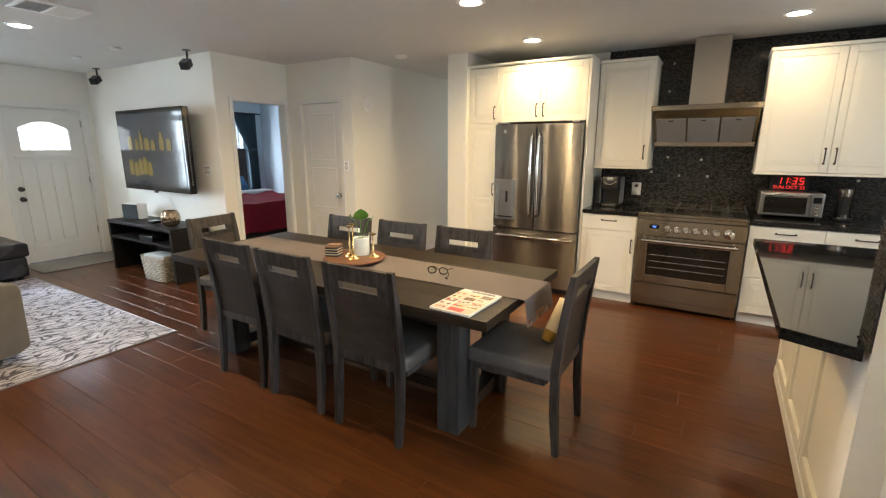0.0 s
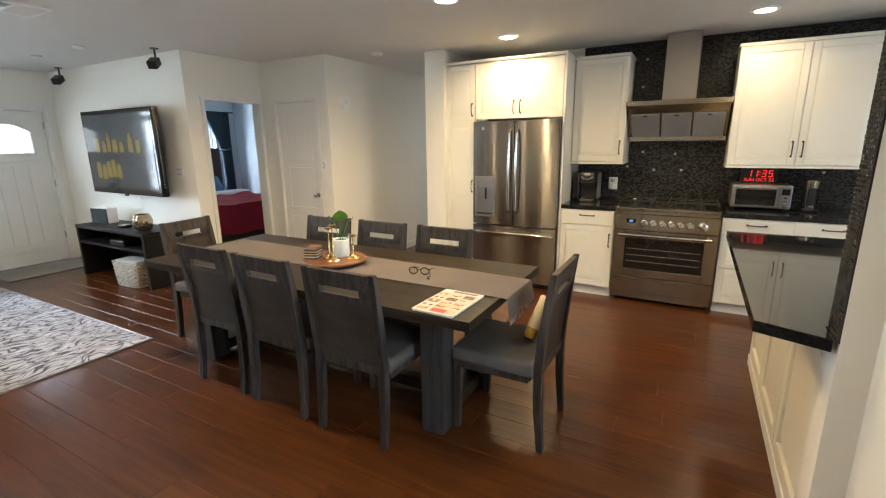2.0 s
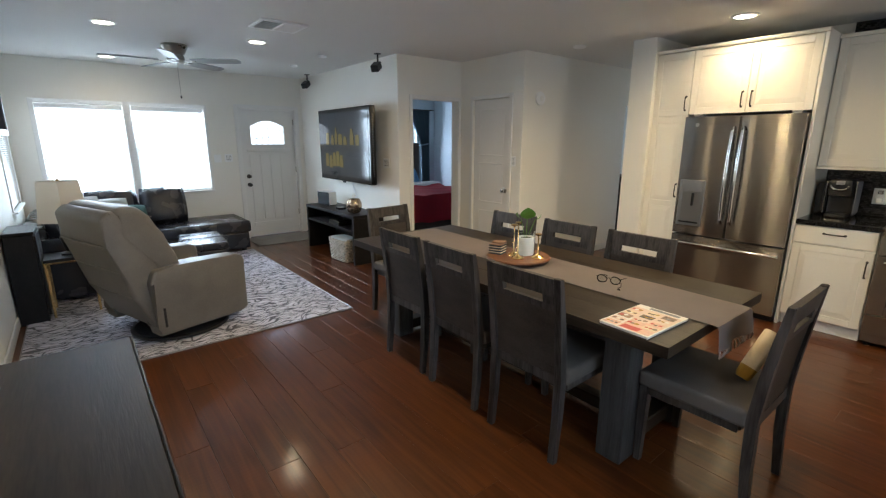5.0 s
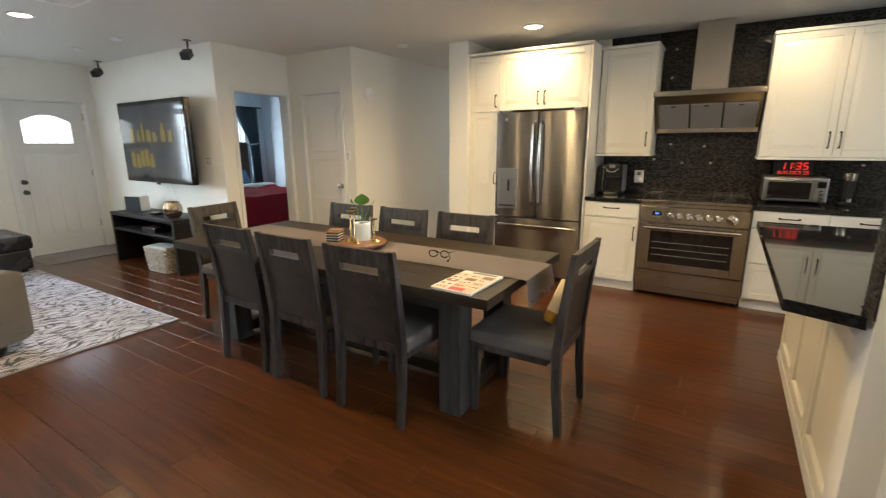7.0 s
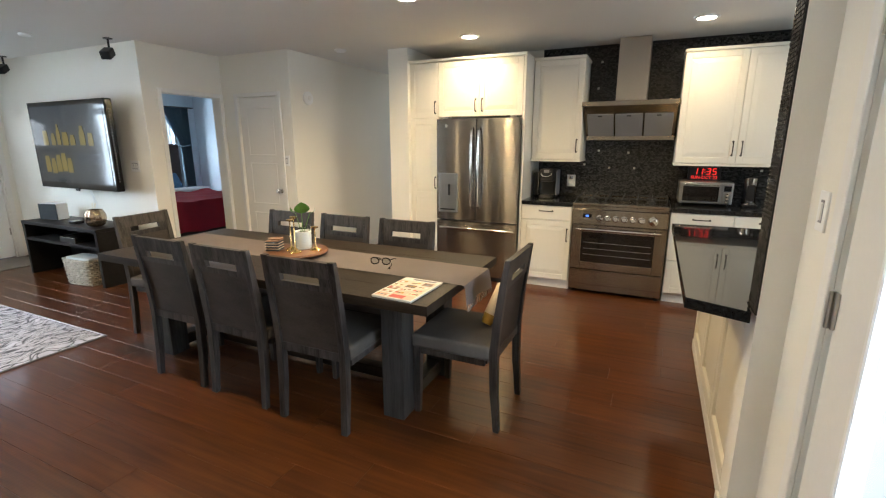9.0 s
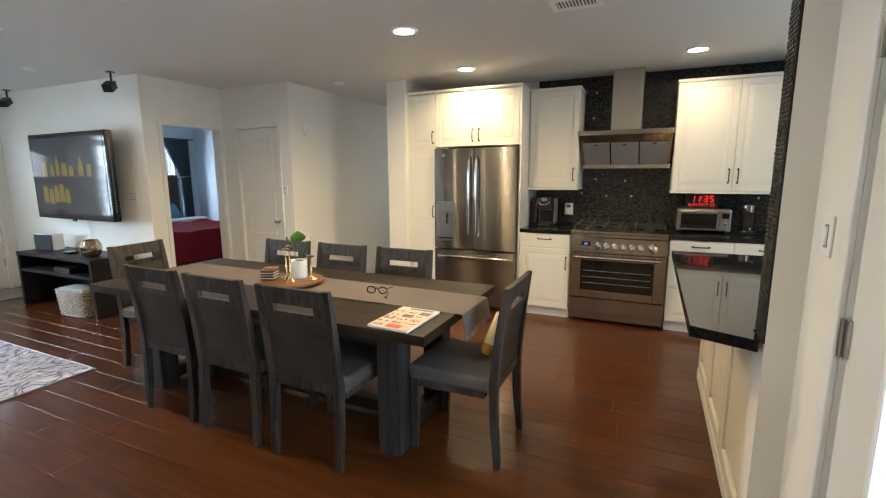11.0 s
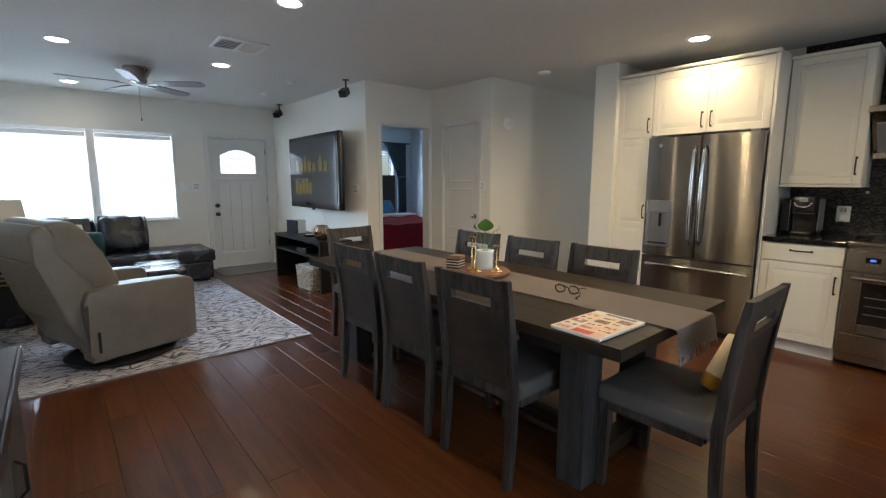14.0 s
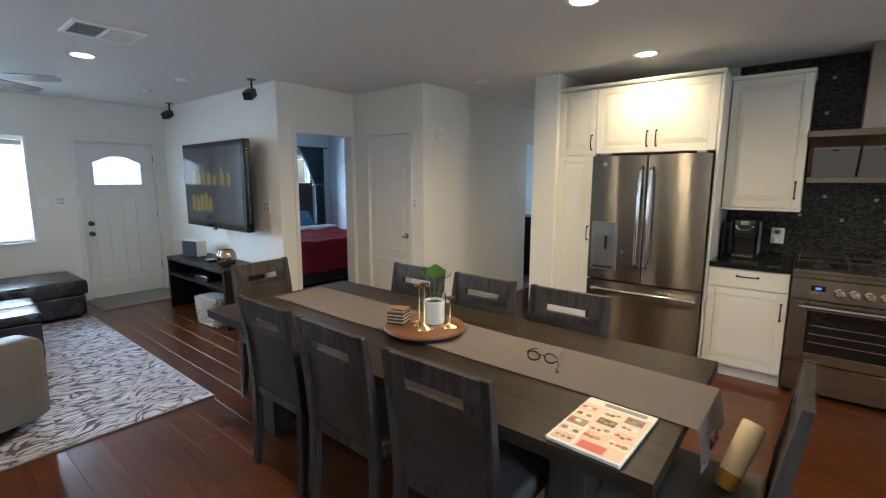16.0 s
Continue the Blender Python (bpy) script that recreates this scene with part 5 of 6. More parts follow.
# runner, draped over the table's end with a fringe
rn = thing("table_runner", (-0.042, 0.015, TZ + 0.0005), "taupe woven table runner with a fringed hanging end", "table runner", "", -0.7)
prof = [(-3.245 + i * 0.05, 0.004) for i in range(49)] + [(-0.795, 0.004), (-0.781, 0.001), (-0.774, -0.012), (-0.772, -0.04), (-0.768, -0.075), (-0.766, -0.105)]
bm = B()
rows = []
for k in range(9):
    y = 3.035 + (3.405 - 3.035) * k / 8
    row = []
    for i, (x, z) in enumerate(prof):
        dz = 0.0012 * math.sin(i * 1.3 + k * 0.7) if z > 0 else 0
        dx = 0.012 * math.sin(k * 1.1) * max(0, -z) / 0.105
        row.append(bm.verts.new((x + dx, y + 0.004 * math.sin(i * 0.35), z + abs(dz))))
    rows.append(row)
for a, c in zip(rows, rows[1:]):
    for i in range(len(prof) - 1):
        bm.faces.new((a[i], a[i + 1], c[i + 1], c[i]))
bmesh.ops.solidify(bm, geom=bm.faces[:], thickness=-0.0025)
part("cloth", bm, M_RUNNER, rn, "", True)
bm = B()
for k in range(14):
    y = 3.042 + 0.356 * k / 13
    tube(bm, [(-0.766, y, -0.10), (-0.762 + 0.008 * math.sin(k), y + 0.003, -0.116), (-0.764, y + 0.008 * math.cos(k * 2), -0.142)], [0.003, 0.0048, 0.0032], 6)
part("fringe", bm, M_RUNNER, rn)

# tray and what stands on it
TRX, TRY, TRZ = -2.045, 3.215, TZ + 0.006
tr = thing("serving_tray", (TRX, TRY, TRZ), "round acacia wood turntable tray on the runner", "tray")
part("disc", lathe(B(), [(0.0, 0.012), (0.18, 0.012), (0.200, 0.016), (0.205, 0.024), (0.200, 0.032), (0.0, 0.032)], seg=48), M_TRAYWOOD, tr, "", True)
part("foot_ring", lathe(B(), [(0.12, 0.0), (0.12, 0.013), (0.0, 0.013)], seg=32), M_BLACKWOOD, tr)
TOPZ = TRZ + 0.032


def candlestick(x, y, h):
    c = thing("candlestick", (x, y, TOPZ), "slender polished brass candlestick on the tray", "candlestick", "brass candlesticks")
    part("stem", lathe(B(), [(0.0, 0.0), (0.040, 0.0), (0.040, 0.004), (0.034, 0.010), (0.016, 0.017), (0.006, 0.030), (0.0042, h - 0.035), (0.0042, h - 0.018)], seg=22), M_BRASS, c, "", True)
    part("cup", lathe(B(), [(0.0042, h - 0.019), (0.012, h - 0.016), (0.022, h - 0.011), (0.023, h - 0.004), (0.012, h), (0.0, h)], seg=22), M_BRASS, c, "", True)


candlestick(TRX - 0.025, TRY - 0.015, 0.205)
candlestick(TRX + 0.05, TRY - 0.06, 0.235)
candlestick(TRX + 0.125, TRY + 0.045, 0.16)
pl = thing("potted_plant", (TRX + 0.01, TRY + 0.06, TOPZ), "small green plant in a white ceramic pot", "plant")
pot = part("pot", lathe(B(), [(0.0, 0.0), (0.05, 0.0), (0.055, 0.01), (0.056, 0.115), (0.052, 0.118), (0.048, 0.105), (0.0, 0.105)], seg=32), M_POT, pl, "", True)
sleeve = part("glass_sleeve", lathe(B(), [(0.060, 0.0), (0.060, 0.150), (0.0585, 0.150), (0.0585, 0.0)], seg=32), M_CLEARGLASS, pl, "clear glass sleeve", True)
sleeve.visible_shadow = False
part("soil", lathe(B(), [(0.047, 0.106), (0.03, 0.110), (0.0, 0.111)], seg=20), M_SOIL, pl)
rng = random.Random(3)
for i, (ang, lean, ln, wd) in enumerate(((318, 4, 0.082, 0.098), (250, 14, 0.05, 0.04), (40, 20, 0.05, 0.036))):
    a = radians(ang)
    hgt = 0.200 + 0.02 * rng.random()
    base = Vector((0.008 * math.cos(a), 0.008 * math.sin(a), 0.108))
    tip = base + Vector((math.sin(radians(lean)) * math.cos(a), math.sin(radians(lean)) * math.sin(a), math.cos(radians(lean)))) * (hgt - 0.075)
    bm = tube(B(), [base, base.lerp(tip, 0.5), tip], 0.0022, 5)
    m = Matrix.Translation(tip) @ Matrix.Rotation(a, 4, "Z") @ Matrix.Rotation(radians(lean + 14), 4, "Y")
    cols = []
    for j in range(9):
        t = j / 8
        half_w = wd / 2 * math.sin(math.pi * min(1, t * 0.97 + 0.03)) ** 0.7
        cols.append([bm.verts.new(m @ Vector((0.012 * math.sin(t * 2.6) + 0.18 * half_w * abs(u), u * half_w, t * ln))) for u in (-1, -0.5, 0, 0.5, 1)])
    for p0, p1 in zip(cols, cols[1:]):
        for k in range(4):
            bm.faces.new((p0[k], p0[k + 1], p1[k + 1], p1[k]))
    part("leaf", bm, M_LEAF, pl, "", True)
co = thing("coaster_stack", (TRX - 0.125, TRY - 0.06, TOPZ), "stack of dark slate coasters with a copper top", "coasters", "", 20)
for i in range(4):
    part("coaster", bx(-0.045, 0.045, -0.045, 0.045, i * 0.017, i * 0.017 + 0.010, 0.003), M_SLATE, co)
    part("spacer", bx(-0.042, 0.042, -0.042, 0.042, i * 0.017 + 0.010, i * 0.017 + 0.0165, 0.002), M_CREAM if i < 3 else M_COPPER, co)
part("top_piece", bx(-0.035, 0.045, -0.02, 0.043, 0.0675, 0.079, 0.004), M_COPPER, co, "copper coloured top")

# glasses with a chain
gl = thing("eyeglasses", (-1.40, 3.225, TZ + 0.008), "black framed eyeglasses lying on the runner", "eyeglasses", "", 12)
for s in (-1, 1):
    ring = [(s * 0.036 + 0.026 * math.cos(a) + 0.002 * math.cos(2 * a), 0, 0.021 + 0.020 * math.sin(a)) for a in [2 * math.pi * i / 20 for i in range(21)]]
    r = part("rim", tube(B(), ring, 0.003, 6), M_GLOSSBLACK, gl, "", True)
    lens = part("lens", lathe(B(), [(0.0, -0.0006), (0.021, -0.0006), (0.021, 0.0006), (0.0, 0.0006)], seg=20, m=pose(s * 0.036, 0, 0.021, 90)), M_CLEARGLASS, r)
    lens.visible_shadow = False
    part("temple", tube(B(), [(s * 0.064, 0, 0.03), (s * 0.066, 0.05, 0.026), (s * 0.060, 0.11, 0.012), (s * 0.052, 0.135, 0.0)], 0.002, 6), M_GLOSSBLACK, gl, "", True)
part("bridge", tube(B(), [(-0.012, 0, 0.026), (0, 0, 0.031), (0.012, 0, 0.026)], 0.002, 6), M_GLOSSBLACK, gl)
part("cord", tube(B(), [(0.06, 0.03, 0.004), (0.075, -0.02, -0.002), (0.07, -0.05, -0.002), (0.085, -0.065, -0.002), (0.075, -0.075, -0.002), (0.09, -0.08, -0.002)], 0.0022, 6), M_GLOSSBLACK, gl)

# magazine
mg = thing("magazine", (-1.012, 2.875, TZ + 0.001), "food magazine with a peach cover on the table", "magazine", "", -2)
MH = 0.162
part("pages", bx(-0.109, 0.109, -MH, MH, 0.0, 0.011, 0.002), M_PAPER, mg)
cv = part("cover", bx(-0.110, 0.111, -MH - 0.001, MH + 0.001, 0.0112, 0.0122), M_PAPER, mg)
part("picture", bx(-0.105, 0.106, -0.025, 0.120, 0.0123, 0.01245), M_PALEPEACH, cv)
part("picture", bx(-0.030, 0.105, -0.155, -0.03, 0.0124, 0.0127), M_PEACH, cv)
rng = random.Random(23)
for i in range(3):
    for k in range(5):
        if k == 0 and i > 0:
            continue
        x0, y0 = -0.104 + i * 0.072 + rng.uniform(-0.003, 0.003), -0.152 + k * 0.054
        w, h = rng.uniform(0.050, 0.064), rng.uniform(0.038, 0.047)
        pic = part("picture", bx(x0, x0 + w, y0, y0 + h, 0.0128, 0.0130), (M_PEACH, M_CREAM, M_PRINT, M_PALEPEACH)[(i + k * 3) % 4], cv)
        for n_ in range(3):
            q = rng.uniform(0.006, 0.011)
            part("dish", lathe(B(), [(q, 0.0), (q * 0.8, 0.0004), (0.0, 0.0004)], x0 + w * (0.2 + 0.3 * n_), y0 + h * rng.uniform(0.35, 0.65), 10, Matrix.Translation((0, 0, 0.0131))), (M_PRINT, M_PRINT, M_PAPER, M_YELLOW, M_PRINT, M_GREYPRINT, M_REDPRINT)[rng.randrange(7)], pic)
part("picture", bx(-0.022, 0.055, -0.150, -0.110, 0.0128, 0.0131), M_REDPRINT, cv)
part("title_bar", bx(-0.05, 0.085, 0.128, 0.150, 0.0128, 0.0131), M_GREYPRINT, cv)

# paper roll on the end chair's seat
ro = thing("paper_roll", (-0.722, 3.235, 0.476), "cream paper-wrapped bottle leaning on the chair back", "package")
r = part("wrap", lathe(B(), [(0.033, 0.05), (0.036, 0.06), (0.038, 0.235), (0.034, 0.242), (0.028, 0.23), (0.0, 0.23)], seg=24), M_CREAM, ro, "", True)
r2 = part("lower_end", lathe(B(), [(0.0, 0.0), (0.026, 0.0), (0.034, 0.02), (0.0355, 0.075), (0.0, 0.075)], seg=24), M_YELLOW, ro, "mustard coloured lower end", True)
for o in (r, r2):
    o.matrix_basis = pose(0, 0, 0.016, -30, 17, 0)

# ---------- living room ----------
rug = thing("area_rug", (-5.22, 1.72, 0.001), "pale grey area rug with charcoal vein pattern", "rug")
bm = bx(-1.48, 1.48, -1.16, 1.15, 0.0, 0.010, 0.003)
part("rug_surface", bm, M_RUG, rug)
bm = B()
for x0, x1, y0, y1 in ((-1.488, 1.488, -1.168, -1.160), (-1.488, 1.488, 1.150, 1.158), (-1.488, -1.480, -1.16, 1.15), (1.480, 1.488, -1.16, 1.15)):
    box(bm, x0, x1, y0, y1, 0.0, 0.011, 0.002)
part("binding", bm, M_GREYPRINT, rug)
RUGZ = 0.011

so = thing("sectional_sofa", (-7.48, 0.56, 0), "dark leather sectional sofa with an open chaise end under the windows", "sofa")


def cushion_box(x0, x1, y0, y1, z0, z1, bev=0.045):
    return bx(x0, x1, y0, y1, z0, z1, bev, 3)


part("base", bx(0.02, 0.82, 0.02, 2.27, 0.05, 0.27, 0.02, 2), M_LEATHER, so)
part("base", bx(0.83, 1.93, 0.02, 0.80, 0.05, 0.27, 0.02, 2), M_LEATHER, so)
part("seat_cushion", cushion_box(0.02, 0.84, 1.02, 2.30, 0.272, 0.43, 0.04), M_LEATHER, so, "", True)
part("seat_cushion", cushion_box(0.26, 0.86, 0.24, 1.01, 0.272, 0.43, 0.04), M_LEATHER, so, "", True)
part("seat_cushion", cushion_box(0.87, 1.30, 0.24, 0.84, 0.272, 0.43, 0.04), M_LEATHER, so, "", True)
part("seat_cushion", cushion_box(1.31, 1.73, 0.24, 0.84, 0.272, 0.43, 0.04), M_LEATHER, so, "", True)
part("back_frame", bx(0.0, 0.20, 0.02, 1.62, 0.272, 0.70, 0.04, 3), M_LEATHER, so, "", True)
part("back_frame", bx(0.21, 1.73, 0.0, 0.20, 0.272, 0.70, 0.04, 3), M_LEATHER, so, "", True)
part("arm", bx(1.74, 1.94, 0.0, 0.82, 0.06, 0.62, 0.05, 3), M_LEATHER, so, "", True)
for y0, y1 in ((1.09, 1.63), (0.52, 1.08)):
    bm = pillow(B(), y1 - y0, 0.50, 0.22, 10, pose(0.27, (y0 + y1) / 2, 0.66, 0, -14, 0) @ pose(0, 0, 0, 0, 0, 90), 0.35)
    part("back_cushion", bm, M_LEATHER, so, "", True)
for x0, x1 in ((0.50, 1.11), (1.12, 1.72)):
    bm = pillow(B(), x1 - x0, 0.48, 0.22, 10, pose((x0 + x1) / 2, 0.29, 0.65, 12, 0, 0), 0.35)
    part("back_cushion", bm, M_LEATHER, so, "", True)
for x, y in ((0.08, 0.08), (0.74, 2.2), (0.08, 2.2), (1.85, 0.08), (1.85, 0.72)):
    part("foot", lathe(B(), [(0.03, 0.0), (0.035, 0.05), (0.0, 0.05)], x, y, 12), M_BLACK, so)
for y, x, z, size, mt, lab, tilt, turn in ((1.30, -6.93, 0.625, 0.42, M_CUSHION, "silver grey throw pillow on the sofa", -24, 84), (1.52, -6.85, 0.58, 0.34, M_TEAL, "dark teal velvet throw pillow on the sofa", -26, 96), (1.02, -6.98, 0.64, 0.44, M_CUSHION, "pale grey throw pillow on the sofa", -18, 70)):
    p = thing("throw_pillow", (x, y, z), lab, "pillow", "", 0)
    part("cover", pillow(B(), size, size, 0.16, 10, pose(0, 0, 0, 0, tilt, 0) @ pose(0, 0, 0, 0, 0, turn), 0.55), mt, p, "", True)

ot = thing("ottoman", (-5.83, 2.08, RUGZ), "dark leather storage ottoman with a flip tray lid on the rug", "ottoman", "", -4)
part("box", bx(-0.37, 0.37, -0.21, 0.21, 0.02, 0.33, 0.015, 2), M_LEATHER, ot)
part("lid", cushion_box(-0.38, -0.003, -0.22, 0.22, 0.333, 0.41, 0.025), M_LEATHER, ot, "", True)
part("lid", cushion_box(0.003, 0.38, -0.22, 0.22, 0.333, 0.41, 0.025), M_LEATHER, ot, "", True)
for x in (-0.33, 0.33):
    for y in (-0.17, 0.17):
        part("foot", lathe(B(), [(0.02, 0.0), (0.02, 0.02), (0.0, 0.02)], x, y, 10), M_BLACK, ot)

rc = thing("recliner", (-4.37, 1.57, RUGZ), "stone grey leather recliner chair on a black swivel base", "armchair", "", 19.3)
part("swivel_base", lathe(B(), [(0.335, 0.0), (0.36, 0.012), (0.36, 0.028), (0.335, 0.034), (0.31, 0.012), (0.10, 0.012), (0.10, 0.085), (0.0, 0.085)], 0.09, -0.03, 40), M_BLACK, rc, "black metal swivel ring", True)
side = [(-0.36, 0.085), (0.30, 0.075), (0.372, 0.10), (0.378, 0.52), (0.362, 0.562), (0.31, 0.582), (0.05, 0.592), (-0.20, 0.60), (-0.34, 0.585), (-0.375, 0.50), (-0.345, 0.15)]
for s in (-1, 1):
    x0, x1 = sorted((s * 0.43, s * 0.27))
    part("arm", prism(B(), side, x0, x1, "x", 0.022, 3), M_RECL, rc, "", True)
shell = [(-0.34, 0.13), (-0.24, 0.14), (-0.20, 0.42), (-0.34, 0.80), (-0.44, 1.02), (-0.54, 1.045), (-0.60, 0.99), (-0.58, 0.80), (-0.47, 0.40)]
part("back_shell", prism(B(), shell, -0.37, 0.37, "x", 0.03, 3), M_RECL, rc, "", True)
part("seat_cushion", cushion_box(-0.265, 0.265, -0.22, 0.34, 0.26, 0.46, 0.05), M_RECL, rc, "", True)
part("footrest", bx(-0.265, 0.265, 0.30, 0.38, 0.09, 0.42, 0.03, 3), M_RECL, rc, "", True)
part("base_frame", bx(-0.265, 0.265, -0.26, 0.29, 0.08, 0.255, 0.01), M_BLACK, rc)
part("head_cushion", pillow(B(), 0.66, 0.34, 0.24, 10, pose(0, -0.375, 0.88, 22, 0, 0), 0.32), M_RECL, rc, "", True)
part("lumbar_cushion", pillow(B(), 0.62, 0.40, 0.22, 10, pose(0, -0.235, 0.60, 18, 0, 0), 0.32), M_RECL, rc, "", True)
wrap = [(-0.30, 0.57), (-0.115, 0.57), (-0.13, 0.66), (-0.215, 0.84), (-0.285, 0.98), (-0.36, 1.055), (-0.47, 1.065), (-0.53, 1.03), (-0.44, 0.90), (-0.35, 0.70)]
part("back_cushion", prism(B(), wrap, -0.375, 0.375, "x", 0.045, 4), M_RECL, rc, "padded wrap-round back cushion", True)
bm = B()
for s in (-1, 1):
    tube(bm, [(s * 0.362, y, z) for y, z in ((-0.29, 0.56), (-0.355, 0.70), (-0.445, 0.90), (-0.535, 1.03))], 0.008, 6)
part("piping", bm, M_RECL, rc, "", True)
bm = B()
for y_, z_ in ((-0.592, 0.80), (-0.525, 0.60), (-0.468, 0.40)):
    tube(bm, [(-0.34, y_, z_), (0.0, y_ - 0.004, z_), (0.34, y_, z_)], 0.006, 6)
for y_, z_ in ((-0.275, 0.97), (-0.20, 0.80)):
    tube(bm, [(-0.36, y_, z_), (0.0, y_ + 0.004, z_), (0.36, y_, z_)], 0.005, 6)
part("seam", bm, M_RECL, rc, "raised stitched seam", True)
part("recline_lever", bx(0.43, 0.435, -0.318, -0.30, 0.15, 0.30, 0.002), M_BLACK, rc)

st = thing("side_table", (-5.27, 0.90, 0), "small side table with brass legs and a dark top", "side table")
part("top", bx(-0.17, 0.17, -0.17, 0.17, 0.50, 0.525, 0.004), M_BLACKWOOD, st)
part("top_band", bx(-0.172, 0.172, -0.172, 0.172, 0.485, 0.499, 0.002), M_BRASS, st)
for x in (-0.158, 0.158):
    for y in (-0.158, 0.158):
        part("leg", bx(x - 0.010, x + 0.010, y - 0.010, y + 0.010, 0.0115, 0.486, 0.002), M_BRASS, st, "brass leg")
kb = thing("storage_cabinet", (-5.52, 0.516, 0), "low black cabinet against the wall behind the side table", "cabinet")
part("body", bx(0.0, 0.46, 0.0, 0.19, 0.0, 0.76, 0.006), M_BLACKWOOD, kb)
part("top", bx(-0.008, 0.468, 0.0, 0.198, 0.7605, 0.785, 0.004), M_BLACKWOOD, kb)
for x0 in (0.008, 0.234):
    d = part("door", bx(x0, x0 + 0.218, 0.1905, 0.204, 0.06, 0.745, 0.003), M_BLACKWOOD, kb)
    part("knob", lathe(B(), [(0.010, 0.0), (0.012, 0.012), (0.0, 0.014)], seg=10, m=pose(x0 + (0.195 if x0 < 0.1 else 0.023), 0.204, 0.42, -90)), M_BRONZE, d)
lp = thing("table_lamp", (-5.28, 0.92, 0.526), "table lamp with a tapered off-white drum shade", "lamp")
part("base", lathe(B(), [(0.0, 0.0), (0.07, 0.0), (0.07, 0.015), (0.03, 0.03), (0.045, 0.09), (0.06, 0.15), (0.04, 0.22), (0.015, 0.26), (0.012, 0.34), (0.0, 0.34)], seg=24), M_BLACK, lp, "", True)
part("shade", lathe(B(), [(0.205, 0.30), (0.165, 0.645), (0.162, 0.645), (0.202, 0.30)], seg=6), M_SHADE, lp, "six sided off-white shade")
part("finial", lathe(B(), [(0.0, 0.64), (0.008, 0.645), (0.012, 0.66), (0.0, 0.672)], seg=10), M_BRASS, lp, "", True)

sb = thing("sideboard", (-2.20, 0.52, 0), "grey-washed dark wood sideboard against the wall", "sideboard")
part("top", bx(0.0, 1.40, 0.0, 0.61, 0.72, 0.76, 0.004), M_TABLE, sb)
part("edge_band", bx(-0.004, 1.404, 0.611, 0.617, 0.715, 0.762, 0.002), M_BLACK, sb)
part("body", bx(0.02, 1.38, 0.01, 0.575, 0.09, 0.719, 0.004), M_TABLEY, sb)
for i in range(3):
    d = part("door", bx(0.03 + 0.45 * i, 0.47 + 0.45 * i, 0.576, 0.594, 0.11, 0.70, 0.004), M_TABLEY, sb)
    part("handle", tube(B(), [(0.42 + 0.45 * i, 0.595, 0.42), (0.42 + 0.45 * i, 0.615, 0.44), (0.42 + 0.45 * i, 0.615, 0.52), (0.42 + 0.45 * i, 0.595, 0.54)], 0.005, 6), M_BRONZE, d)
for x in (0.06, 1.34):
    for y in (0.06, 0.52):
        part("foot", bx(x - 0.03, x + 0.03, y - 0.03, y + 0.03, 0.0, 0.092, 0.004), M_TABLEY, sb)

mi = thing("wall_mirror", (-5.60, SOUTH_Y + 0.005, 1.55), "large black framed mirror on the wall beside the window", "mirror")
bm = B()
for x0, x1, z0, z1 in ((-0.68, 0.68, 0.0, 0.06), (-0.68, 0.68, 0.62, 0.68), (-0.68, -0.62, 0.06, 0.62), (0.62, 0.68, 0.06, 0.62)):
    box(bm, x0, x1, 0.0, 0.10, z0, z1, 0.006)
part("frame", bm, M_BLACK, mi)
part("glass", bx(-0.62, 0.62, 0.02, 0.05, 0.06, 0.62), M_MIRROR, mi, "mirror glass")

# television wall
tv = thing("television", (-5.703, 3.84, 0.985), "large black flat television on a bracket, yellow and grey picture on", "television", "", -1.2)
part("bezel", bx(-0.748, 0.748, 0.0, 0.075, 0.0, 0.932, 0.010, 2), M_GLOSSBLACK, tv)
sc = part("screen", bx(-0.70, 0.70, -0.003, 0.004, 0.065, 0.885), M_SCREEN, tv, "lit picture")
part("picture_band", bx(-0.70, 0.70, -0.0045, -0.0032, 0.065, 0.46), M_SCREEND, sc)
rng = random.Random(11)


def blob(x, z, w, h, neck):
    """A bottle or cup outline with soft shoulders, flat on the screen."""
    outline = [(-0.5, 0.0), (0.5, 0.0), (0.52, 0.25), (0.5, 0.6), (0.5 * neck, 0.82), (0.45 * neck, 1.0), (-0.45 * neck, 1.0), (-0.5 * neck, 0.82), (-0.5, 0.6), (-0.52, 0.25)]
    part("picture_shape", prism(B(), [(x + u * w, z + v * h) for u, v in outline], -0.006, -0.0047, "y"), M_SCREENY, sc, "yellow picture shape")


for x, w, h, neck in ((-0.46, 0.10, 0.16, 0.9), (-0.30, 0.08, 0.13, 0.7), (-0.19, 0.07, 0.22, 0.5), (-0.06, 0.11, 0.14, 0.9), (0.08, 0.09, 0.11, 0.8), (0.27, 0.10, 0.20, 0.6), (0.42, 0.09, 0.13, 0.9)):
    blob(x, 0.465 + rng.uniform(0, 0.01), w, h, neck)
for x in (-0.50, -0.38, -0.27, -0.16, -0.05):
    blob(x, 0.16 + rng.uniform(0, 0.03), 0.095, rng.uniform(0.15, 0.20), rng.uniform(0.8, 1.0))
for i, (z, w) in enumerate(((0.36, 0.52), (0.31, 0.48), (0.26, 0.36), (0.21, 0.44))):
    part("caption_bar", bx(0.06, 0.06 + w, -0.006, -0.0047, z, z + 0.022), M_SCREEN, sc, "grey unreadable caption line")
part("badge", bx(-0.035, 0.035, -0.006, 0.01, -0.02, 0.012, 0.004), M_BLACK, tv)
# Row of pale bars modelled in place of dotted reflections on the bezel.
bm = B()
